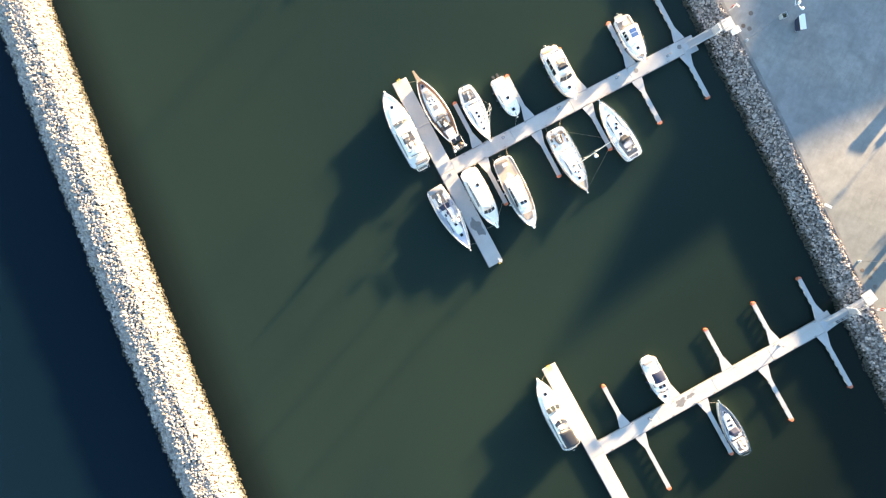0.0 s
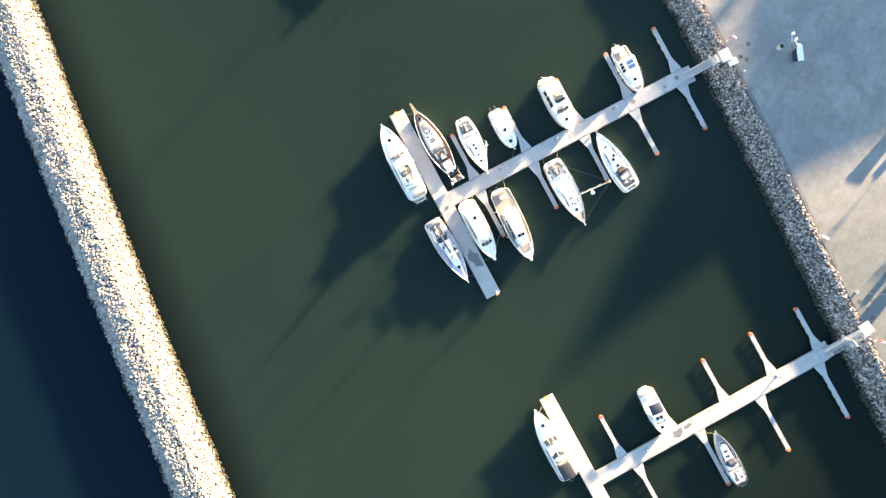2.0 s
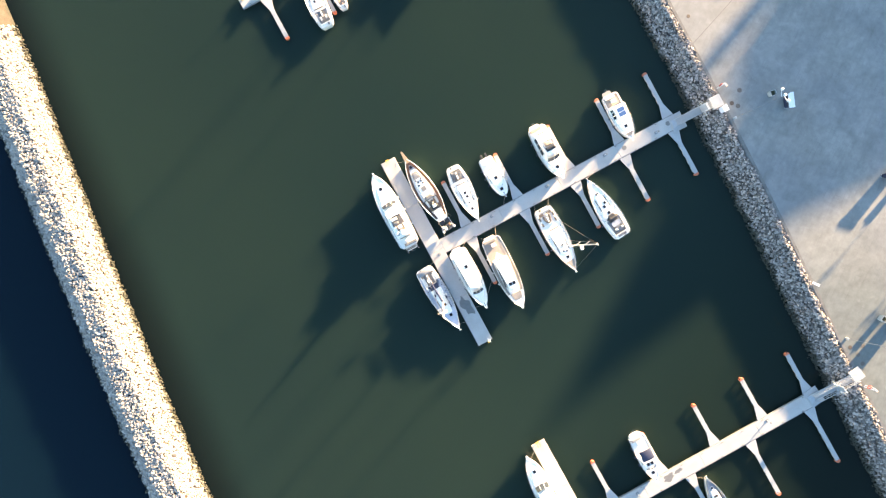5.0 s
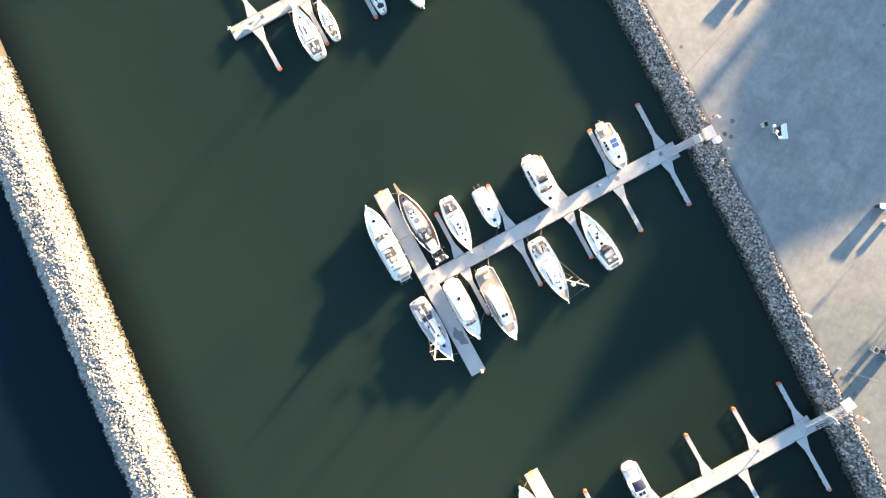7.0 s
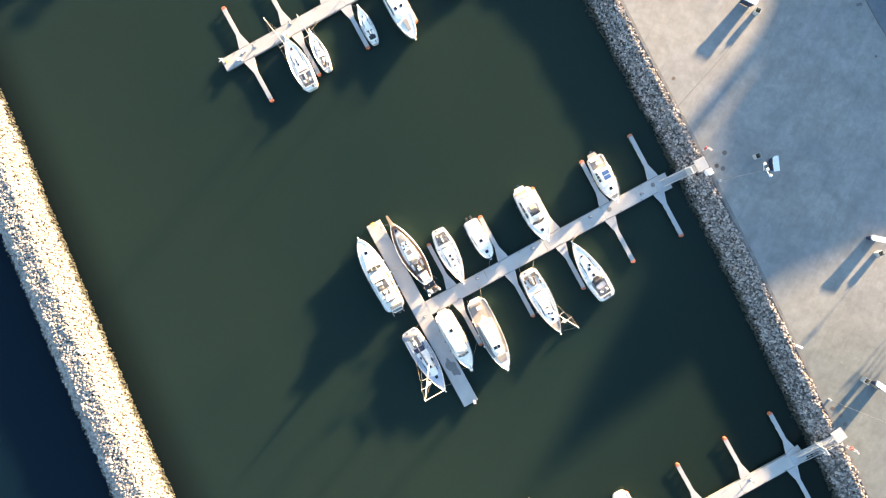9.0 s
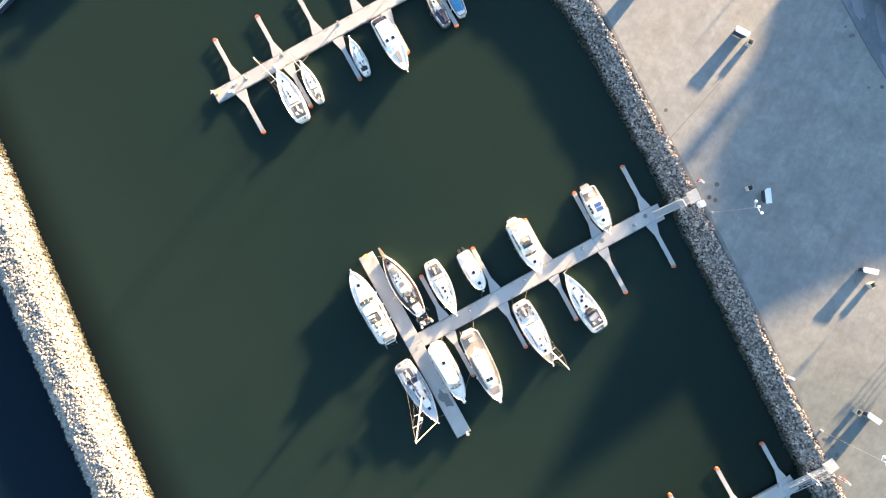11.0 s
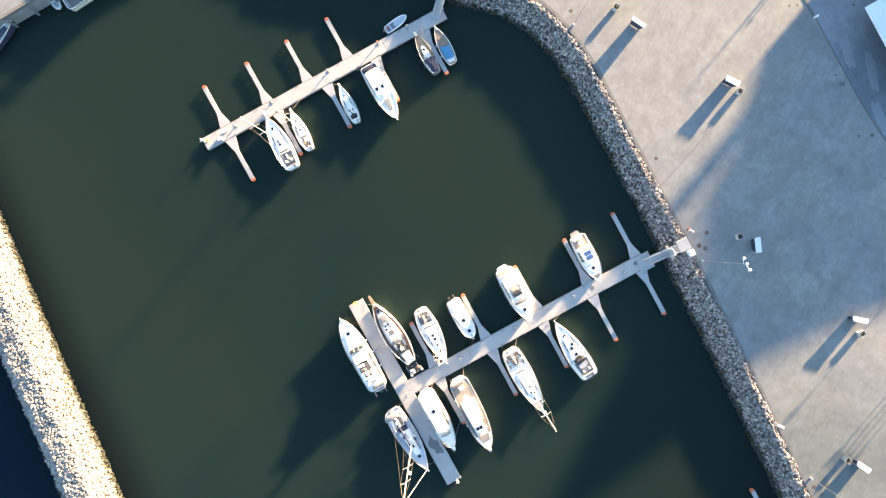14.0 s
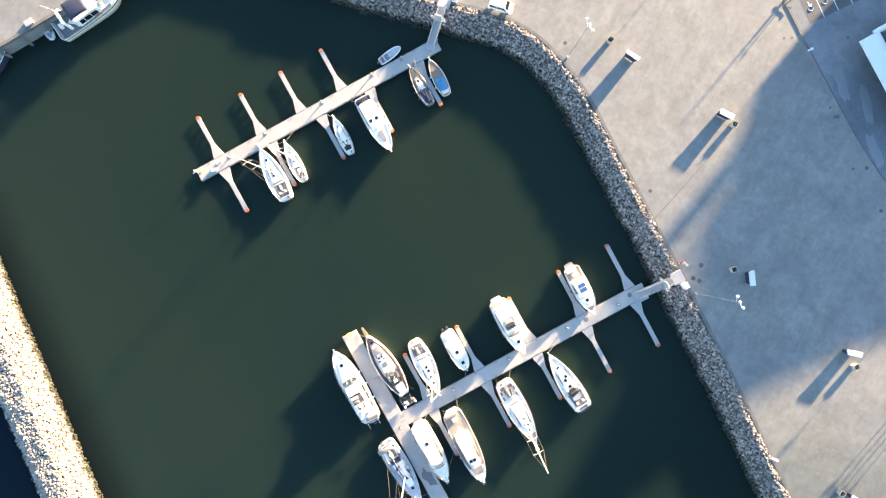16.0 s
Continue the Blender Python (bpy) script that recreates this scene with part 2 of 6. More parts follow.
def water_material():
    """Murky green harbour water under a nearly still surface."""
    m = bpy.data.materials.new("harbour_water")
    m.use_nodes = True
    n, l = m.node_tree.nodes, m.node_tree.links
    b = n["Principled BSDF"]
    b.inputs["Roughness"].default_value, b.inputs["IOR"].default_value = 0.08, 1.33
    b.inputs["Specular IOR Level"].default_value = 0.1
    m.node_tree.nodes["Principled BSDF"].subsurface_method = "BURLEY"
    b.inputs["Subsurface Weight"].default_value = 1.0
    b.inputs["Subsurface Radius"].default_value = (1.0, 1.2, 1.0)
    b.inputs["Subsurface Scale"].default_value = 3.4
    tc, big, rip = n.new("ShaderNodeTexCoord"), n.new("ShaderNodeTexNoise"), n.new("ShaderNodeTexNoise")
    big.inputs["Scale"].default_value, big.inputs["Detail"].default_value = 0.013, 3
    rip.inputs["Scale"].default_value, rip.inputs["Detail"].default_value = 1.2, 3
    l.new(tc.outputs["Object"], big.inputs["Vector"])
    l.new(tc.outputs["Object"], rip.inputs["Vector"])
    cr = n.new("ShaderNodeValToRGB")
    cr.color_ramp.elements[0].position, cr.color_ramp.elements[1].position = 0.3, 0.7
    cr.color_ramp.elements[0].color, cr.color_ramp.elements[1].color = (0.0092, 0.0187, 0.0163, 1), (0.0133, 0.0236, 0.0175, 1)
    l.new(big.outputs["Fac"], cr.inputs[0])
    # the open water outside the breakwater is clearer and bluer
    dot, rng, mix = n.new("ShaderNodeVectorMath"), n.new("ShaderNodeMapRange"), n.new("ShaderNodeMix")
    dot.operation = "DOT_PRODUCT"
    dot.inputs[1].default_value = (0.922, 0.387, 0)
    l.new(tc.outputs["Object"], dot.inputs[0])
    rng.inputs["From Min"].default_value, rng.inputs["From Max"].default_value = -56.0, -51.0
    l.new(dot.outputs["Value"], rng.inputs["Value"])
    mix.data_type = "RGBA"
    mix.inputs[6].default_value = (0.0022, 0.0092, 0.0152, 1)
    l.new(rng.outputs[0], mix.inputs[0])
    # colour scaled down slightly towards the head of the basin
    sep, y_scale, scl = n.new("ShaderNodeSeparateXYZ"), n.new("ShaderNodeMapRange"), n.new("ShaderNodeVectorMath")
    l.new(tc.outputs["Object"], sep.inputs[0])
    l.new(sep.outputs["Y"], y_scale.inputs["Value"])
    y_scale.inputs["From Min"].default_value, y_scale.inputs["From Max"].default_value = 5.0, 110.0
    y_scale.inputs["To Min"].default_value, y_scale.inputs["To Max"].default_value = 1.15, 1.06
    scl.operation = "SCALE"
    l.new(cr.outputs[0], scl.inputs[0])
    # water colour darkened towards the south-east to deepen the shade by the quay
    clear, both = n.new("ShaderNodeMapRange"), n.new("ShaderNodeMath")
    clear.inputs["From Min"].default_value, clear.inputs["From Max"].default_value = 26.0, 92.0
    shade_axis = n.new("ShaderNodeVectorMath")
    shade_axis.operation = "DOT_PRODUCT"
    shade_axis.inputs[1].default_value = (1.0, -0.6, 0)
    l.new(tc.outputs["Object"], shade_axis.inputs[0])
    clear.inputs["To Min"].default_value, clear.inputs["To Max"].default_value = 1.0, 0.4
    l.new(shade_axis.outputs["Value"], clear.inputs["Value"])
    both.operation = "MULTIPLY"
    l.new(y_scale.outputs[0], both.inputs[0])
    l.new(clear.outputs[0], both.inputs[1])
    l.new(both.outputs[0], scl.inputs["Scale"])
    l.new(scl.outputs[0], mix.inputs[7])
    # stones under the surface brown the shallows at the breakwater's foot
    foot, shoal = n.new("ShaderNodeMapRange"), n.new("ShaderNodeMix")
    foot.interpolation_type = "SMOOTHSTEP"
    foot.inputs["From Min"].default_value, foot.inputs["From Max"].default_value = -47.5, -39.0
    foot.inputs["To Min"].default_value, foot.inputs["To Max"].default_value = 0.85, 0.0
    l.new(dot.outputs["Value"], foot.inputs["Value"])
    inside = n.new("ShaderNodeMath")
    inside.operation = "MULTIPLY"
    l.new(foot.outputs[0], inside.inputs[0])
    l.new(rng.outputs[0], inside.inputs[1])
    shoal.data_type = "RGBA"
    shoal.inputs[7].default_value = (0.0056, 0.0082, 0.0066, 1)
    l.new(inside.outputs[0], shoal.inputs[0])
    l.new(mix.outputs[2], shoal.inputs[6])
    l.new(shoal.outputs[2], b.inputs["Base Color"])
    bn = n.new("ShaderNodeBump")
    bn.inputs["Strength"].default_value, bn.inputs["Distance"].default_value = 0.06, 0.05
    l.new(rip.outputs["Fac"], bn.inputs["Height"])
    l.new(bn.outputs[0], b.inputs["Normal"])
    return m


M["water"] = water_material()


def tide_mark(m, level):
    """Dark weed on the stones up to the high-water line."""
    n, l = m.node_tree.nodes, m.node_tree.links
    b = n["Principled BSDF"]
    was = b.inputs["Base Color"].links[0].from_socket
    geo, sep, ns, add, rng, mix = (n.new("ShaderNode" + k) for k in ("NewGeometry", "SeparateXYZ", "TexNoise", "Math", "MapRange", "Mix"))
    ns.inputs["Scale"].default_value = 0.9
    l.new(geo.outputs["Position"], sep.inputs[0])
    l.new(geo.outputs["Position"], ns.inputs["Vector"])
    l.new(sep.outputs["Z"], add.inputs[0])
    l.new(ns.outputs["Fac"], add.inputs[1])
    rng.inputs["From Min"].default_value, rng.inputs["From Max"].default_value = level, level + 0.45
    l.new(add.outputs[0], rng.inputs["Value"])
    mix.data_type = "RGBA"
    mix.inputs[6].default_value = (0.035, 0.034, 0.022, 1)
    l.new(rng.outputs[0], mix.inputs[0])
    l.new(was, mix.inputs[7])
    l.new(mix.outputs[2], b.inputs["Base Color"])


tide_mark(M["rock"], 0.8)
tide_mark(M["granite"], 0.75)
tide_mark(M["rubble"], 0.8)
tide_mark(M["gap_shade"], 0.5)

# ---- helpers for meshes ----
def finish(name, bm, material, smooth=False):
    me = bpy.data.meshes.new(name)
    bmesh.ops.recalc_face_normals(bm, faces=bm.faces)
    bm.to_mesh(me)
    bm.free()
    me.materials.append(M[material])
    if smooth:
        me.polygons.foreach_set("use_smooth", [True] * len(me.polygons))
    return me


def part(name, bm, material, parent, label="", smooth=False):
    ob = new(name, finish(name, bm, material, smooth))
    ob.parent = parent
    return tagged(ob, label)


def thing(name, m, label, category, group="", kind=""):
    ob = new(name)
    ob.empty_display_size = 0.3
    ob.matrix_basis = m
    return tagged(ob, label, category, group, kind)


def solo(name, bm, material, label, category, m=None, group="", kind="", smooth=False):
    ob = new(name, finish(name, bm, material, smooth))
    if m is not None:
        ob.matrix_basis = m
    return tagged(ob, label, category, group, kind)


def loft(bm, rings, cap0=True, cap1=True, closed=True):
    """Skins rings of equally many points."""
    vs = [[bm.verts.new(p) for p in ring] for ring in rings]
    n = len(vs[0])
    for a, b in zip(vs, vs[1:]):
        for i in range(n if closed else n - 1):
            j = (i + 1) % n
            bm.faces.new((a[i], a[j], b[j], b[i]))
    if cap0:
        bm.faces.new(vs[0][::-1])
    if cap1:
        bm.faces.new(vs[-1])
    return bm


def box(bm, x0, x1, y0, y1, z0, z1, bevel=0.0):
    """A block with its upper edges chamfered."""
    c = min(bevel, (x1 - x0) / 3, (y1 - y0) / 3, (z1 - z0) / 2)
    r = lambda d, z: [(x0 + d, y0 + d, z), (x1 - d, y0 + d, z), (x1 - d, y1 - d, z), (x0 + d, y1 - d, z)]
    return loft(bm, [r(0, z0), r(0, z1 - c), r(c, z1)] if c > 0 else [r(0, z0), r(0, z1)])


def tube(bm, pts, radius, sides=6, tip=None):
    """A round bar along points; tip: the radius at its end."""
    pts = [Vector(p) for p in pts]
    rings = []
    for i, p in enumerate(pts):
        d = (pts[min(i + 1, len(pts) - 1)] - pts[max(i - 1, 0)]).normalized()
        a = d.cross(Vector((0, 0, 1)) if abs(d.z) < 0.95 else Vector((1, 0, 0))).normalized()
        b = d.cross(a)
        r = radius if tip is None else radius + (tip - radius) * i / (len(pts) - 1)
        rings.append([p + r * (math.cos(k * math.tau / sides) * a + math.sin(k * math.tau / sides) * b) for k in range(sides)])
    return loft(bm, rings)


def prism(bm, outline, z0, z1, chamfer=0.0):
    """A flat plate of any outline (counter-clockwise)."""
    if chamfer:
        mid = Vector((sum(p[0] for p in outline), sum(p[1] for p in outline))) / len(outline)
        ring = []
        for p in outline:
            d = (mid - Vector(p)).normalized() * chamfer
            ring.append((p[0] + d.x, p[1] + d.y, z1))
        return loft(bm, [[(*p, z0) for p in outline], [(*p, z1 - chamfer) for p in outline], ring])
    return loft(bm, [[(*p, z0) for p in outline], [(*p, z1) for p in outline]])


def ball(bm, at, r, rings=6, sides=10, squash=1.0):
    rows = []
    for i in range(1, rings):
        a = math.pi * i / rings
        rows.append([(at[0] + r * math.sin(a) * math.cos(k * math.tau / sides), at[1] + r * math.sin(a) * math.sin(k * math.tau / sides), at[2] - r * squash * math.cos(a)) for k in range(sides)])
    return loft(bm, rows)


B_ = bmesh.new

# ---- water, quays ----
bm = B_()
for sx, sy in ((-1, -1), (1, -1), (1, 1), (-1, 1)):
    bm.verts.new((sx * 3000, sy * 3000, 0))
bm.faces.new(bm.verts)
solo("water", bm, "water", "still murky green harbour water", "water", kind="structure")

QZ = 2.2
# the quay's edge, from the south to the bend and on to the west
EDGE = [(125.4, -108.6), (80.05, -13.85), (73.45, -0.35), (64.2, 19.3), (57.25, 33.45), (50.7, 46.6), (40.9, 65.3), (37.0, 73.1), (33.9, 78.0), (30.5, 82.1), (26.1, 86.0), (20.1, 88.8), (12.2, 90.9), (-4.0, 95.6), (-30.0, 103.0), (-60.0, 111.5)]


def rounded(line, times=2):
    """A line with its corners cut into a curve."""
    for _ in range(times):
        out = [line[0]]
        for a, b in zip(line, line[1:]):
            out += [(a[0] * 0.75 + b[0] * 0.25, a[1] * 0.75 + b[1] * 0.25), (a[0] * 0.25 + b[0] * 0.75, a[1] * 0.25 + b[1] * 0.75)]
        line = out + [line[-1]]
    return line


EDGE = EDGE[:5] + rounded(EDGE[5:])


def offset(line, d):
    """A line shifted by d to its left."""
    out = []
    for i, p in enumerate(line):
        a, b = Vector(line[max(i - 1, 0)]), Vector(line[min(i + 1, len(line) - 1)])
        t = (b - a).normalized()
        out.append((p[0] - t.y * d, p[1] + t.x * d))
    return out


def strip(bm, line, profile):
    """Skins a cross-section (shift to the left, height) along a line."""
    rows = [[(x, y, z) for x, y in offset(line, d)] for d, z in profile]
    vs = [[bm.verts.new(p) for p in r] for r in rows]
    for a, b in zip(vs, vs[1:]):
        for i in range(len(a) - 1):
            bm.faces.new((a[i], a[i + 1], b[i + 1], b[i]))
    return bm


# the drain line that parts the paving from the asphalt
DRAIN = [(61.2, 111.0), (71.0, 90.1), (75.0, 82.1), (80.0, 72.8), (83.45, 66.5), (87.6, 60.0), (130.0, 1.5), (186.0, -80.0)]
bm = B_()
outer = [(*p, QZ) for p in EDGE] + [(-60, 330, QZ), (400, 330, QZ), (400, -109, QZ)]
top = [bm.verts.new(p) for p in outer]
low = [bm.verts.new((x, y, -3)) for x, y, z in outer]
bm.faces.new(top)
for i in range(len(top)):
    j = (i + 1) % len(top)
    bm.faces.new((low[i], low[j], top[j], top[i]))
bmesh.ops.triangulate(bm, faces=bm.faces[:])
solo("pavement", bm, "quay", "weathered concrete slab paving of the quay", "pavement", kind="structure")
bm = B_()
prism(bm, [(x, y) for x, y in DRAIN] + [(330, -80), (330, 300), (62, 300)], QZ - 0.2, QZ + 0.006)
bmesh.ops.triangulate(bm, faces=bm.faces[:])
solo("road", bm, "asphalt", "worn patched grey asphalt behind the paving", "road", kind="structure")
drain = thing("trim", Matrix(), "narrow dark drain channel in the paving", "drain", kind="structure")
part("grate", strip(B_(), DRAIN, [(-0.09, QZ + 0.002), (-0.09, QZ + 0.012), (0.09, QZ + 0.012), (0.09, QZ + 0.002)]), "iron", drain)
part("kerb_edge", strip(B_(), DRAIN[1:3], [(-0.3, QZ), (-0.3, QZ + 0.1), (-0.1, QZ + 0.1), (-0.1, QZ)]), "kerb", drain)
# dark strip laid as the painted shadow of a thin pole
joint = thing("trim", Matrix(), "dark strip painted for a thin pole shadow across the paving", "joint", kind="structure")
part("seam", strip(B_(), [(60.6, 66.6), (54.0, 59.2), (47.7, 52.3)], [(-0.06, QZ), (-0.06, QZ + 0.005), (0.06, QZ + 0.005), (0.06, QZ)]), "stain", joint)


def patch(x, y, turn, lx, ly, material, seed, label, z=QZ + 0.011):
    """An uneven mended or stained area in the ground, a few millimetres proud."""
    rnd = random.Random(seed)
    pts = []
    for k in range(18):
        a = math.tau * k / 18
        f = rnd.uniform(0.8, 1.12) / max(abs(math.cos(a)), abs(math.sin(a))) ** 0.6
        pts.append((lx / 2 * f * math.cos(a), ly / 2 * f * math.sin(a)))
    solo("ground_patch", prism(B_(), pts, -0.008, 0.0), material, label, "patch", pose(x, y, z, 0, 0, turn), kind="structure")


patch(80.9, 75.6, -72, 6.0, 1.9, "patch", 1, "pale mended strip in the worn asphalt")
patch(85.3, 72.2, -75, 7.0, 1.7, "patch", 2, "pale mended strip in the worn asphalt")
patch(86.9, 63.8, -68, 6.4, 1.8, "patch", 3, "pale mended strip in the worn asphalt")
patch(80.0, 69.9, 20, 1.1, 0.7, "stain", 4, "dark oil stain on the paving", QZ + 0.005)
patch(78.9, 71.5, 60, 0.5, 0.4, "stain", 5, "small dark oil stain on the paving", QZ + 0.005)
# the low ledge below the quay's edge
solo("kerb", strip(B_(), EDGE, [(0.0, QZ + 0.012), (0.5, QZ + 0.004), (0.7, QZ - 0.12), (0.72, -1)]), "kerb", "low grey concrete ledge along the quay edge", "kerb", kind="structure")
core = solo("wall_slope", strip(B_(), EDGE, [(0.4, QZ - 0.5), (1.1, QZ - 0.35), (5.2, -0.5), (7.0, -2)]), "rubble", "rubble core of the quay slope, darkened as shade in the gaps", "slope", kind="structure")

# the breakwater
BW = [(-96.0, 108.0), (-70.4, 47.0), (-65.2, 33.55), (-58.0, 15.45), (-47.75, -9.85), (-33.8, -42.8), (-2.0, -118.0)]
BWW, BWH = 10.9, 3.1
mole = solo("breakwater", strip(B_(), BW, [(1.2, -2), (0.3, -0.4), (-2.9, BWH - 0.75), (-6.3, BWH - 0.85), (-10.2, -0.65), (-12, -2)]), "gap_shade", "long rubble-mound breakwater of piled boulders", "breakwater", kind="structure")


def building(name, m, w, d, eaves, ridge, label):
    """A hall with a pitched roof, doors and windows in its long front."""
    b = thing(name, m, label, "building")
    part("wall", loft(B_(), [[(-w / 2, y, 0), (w / 2, y, 0), (w / 2, y, eaves), (0, y, ridge), (-w / 2, y, eaves)] for y in (0, d)]), "wall", b)
    for s in (-1, 1):
        bm = B_()
        loft(bm, [[(s * (w / 2 + 0.6), y, eaves - 0.1), (0, y, ridge + 0.05), (0, y, ridge + 0.3), (s * (w / 2 + 0.6), y, eaves + 0.15)] for y in (-0.5, d + 0.5)])
        part("roof", bm, "iron", b)
    n = int(w / 6)
    for i in range(n):
        x = -w / 2 + (i + 0.5) * w / n
        part("window", box(B_(), x - 0.8, x + 0.8, -0.06, 0.06, 2.2, 3.8), "glass", b)
    return b


# unseen halls added behind the quay, shaped to throw long shadows over it
AZ = math.degrees(math.atan2(SUN_Y, SUN_X))


def by_sun(q, s, z=QZ):
    """A place by its shift across the sun's way and along it."""
    return pose(SUN_Y * q + SUN_X * s, -SUN_X * q + SUN_Y * s, z, 0, 0, AZ - 90)


building("harbour_hall", by_sun(27.3, 151.0), 22.0, 26.0, 10.4, 17.2, "tall unseen hall with a dark pitched roof, added for its shadow")
building("harbour_hall", by_sun(29.0, 152.0), 54.0, 22.0, 6.9, 14.2, "wide low unseen hall with a dark pitched roof, added for its shadow")
building("harbour_hall", by_sun(16.5, 218.0), 13.2, 20.0, 19.4, 21.0, "unseen hall with a low dark roof, added for its shadow")
building("harbour_hall", by_sun(6.9, 215.0), 2.2, 20.0, 18.6, 20.3, "narrow unseen hall added for a shadow streak")
building("harbour_tower", by_sun(6.8, 213.0), 1.6, 2.4, 19.8, 20.4, "narrow unseen tower added for a shadow streak")


# ---- floating piers ----


def pier(name, origin, angle, length, ups, downs, up_reach, down_reach, label, head=None, half=1.28):
    p = thing(name, pose(*origin, 0, 0, 0, angle), label, "pier")
    TOP = 0.55
    n = max(1, round(length / 12))
    for i in range(n):
        a, b = length * i / n, length * (i + 1) / n
        part("deck", box(B_(), a + (0.012 if i else 0), b - 0.012, -half, half, 0.12, TOP, 0.04), "pier", p)
        for s in (-1, 1):
            part("fender_board", box(B_(), a + 0.02, b - 0.02, s * half - 0.05 + 0.06 * s, s * half + 0.05 + 0.06 * s, 0.3, TOP - 0.03, 0.02), "float", p)
    for i in range(int(length / 4.2)):
        for s in (-1, 1):
            x = 2.1 + 4.2 * i + 0.6 * s
            part("cleat", tube(B_(), [(x - 0.2, s * (half - 0.16), TOP + 0.07), (x, s * (half - 0.16), TOP + 0.03), (x + 0.2, s * (half - 0.16), TOP + 0.07)], 0.04, 5), "iron", p)
    if head:
        a0, a1, b0, b1 = head
        m = max(1, round((b1 - b0) / 10))
        for i in range(m):
            y0, y1 = b0 + (b1 - b0) * i / m, b0 + (b1 - b0) * (i + 1) / m
            part("deck", box(B_(), a0, a1 - 0.012, y0 + 0.012, y1 - 0.012, 0.12, TOP + 0.004, 0.04), "pier", p)
            part("fender_board", box(B_(), a0 - 0.1, a0 - 0.005, y0 + 0.02, y1 - 0.02, 0.3, TOP - 0.03, 0.02), "float", p)
    for side, us, reach in ((1, ups, up_reach), (-1, downs, down_reach)):
        for u in us:
            L = reach - half
            bm = B_()
            w0, w1 = 1.05, 0.38
            pts = [(0, -w0), (0.5, -w0 * 0.92), (2.6, -w1), (L - 0.35, -w1), (L - 0.35, w1), (2.6, w1), (0.5, w0 * 0.92), (0, w0)]
            q = pose(u, side * (half + 0.015), 0, 0, 0, 90 * side)
            fo = part("finger", prism(bm, pts, 0.4, TOP - 0.03, 0.03), "finger", p)
            fo.matrix_basis = q
            bm = B_()
            pts = [(L - 0.35, -w1 - 0.02)] + [(L - 0.3 + 0.42 * math.cos(a), (w1 + 0.03) * math.sin(a)) for a in (radians(k) for k in range(-75, 76, 25))] + [(L - 0.35, w1 + 0.02)]
            cap = part("end_cap", prism(bm, pts, 0.1, TOP + 0.03, 0.03), "orange", fo, "faded orange end bumper")
            x = 1.2
            while x < L - 0.9:
                part("float", box(B_(), x, x + 0.85, -w1 + 0.13, w1 - 0.13, -0.3, 0.4, 0.02), "finger", fo)
                x += 1.6
            for x in (L - 0.7,):
                for s in (-1, 1):
                    part("cleat", tube(B_(), [(x - 0.14, s * 0.28, TOP + 0.03), (x, s * 0.28, TOP + 0.01), (x + 0.14, s * 0.28, TOP + 0.03)], 0.018, 5), "finger", fo)
    return p


PIER_TOP = 0.55
A_O, A_ANG = (2.7, 16.5), 27.85
B_O, B_ANG = (29.1, -33.8), 28.5
C_O, C_ANG = (-33.75, 61.02), 28.05
pier("floating_pier", A_O, A_ANG, 48.4, (5.6, 16.3, 27.1, 37.3, 47.3), (5.3, 16.2, 26.75, 37.0, 47.0), 10.3, 10.5, "long pale concrete floating pier with a T-shaped head and moored boats", head=(-2.75, 0, -19.05, 18.45))
pier("floating_pier", B_O, B_ANG, 46.4, (5.6, 16.0, 26.7, 36.6, 46.1), (7.2, 20.0, 32.5, 44.8), 9.5, 12.3, "sunlit pale floating pier with mostly empty orange-tipped fingers", head=(-2.6, 0, -19.0, 17.25))
pier("floating_pier", C_O, C_ANG, 49.2, (4.9, 13.6, 21.8, 30.1), (4.5, 14.3, 24.45, 34.4, 44.4), 9.25, 9.8, "sunlit floating pier beside the curved rock slope", half=1.15)


def on_pier(o, ang, u, v, z=PIER_TOP, turn=0.0):
    a = radians(ang)
    return pose(o[0] + u * math.cos(a) - v * math.sin(a), o[1] + u * math.sin(a) + v * math.cos(a), z, 0, 0, ang + turn)

# ---- boats: x from the stern to the bow, y to port, z up from the water ----
def beam_at(s, tr, sm=0.4, p=2.2, e=0.85):
    if s < sm:
        return tr + (1 - tr) * math.sin(math.pi / 2 * s / sm)
    return max(0.0, 1 - ((s - sm) / (1 - sm)) ** p) ** e


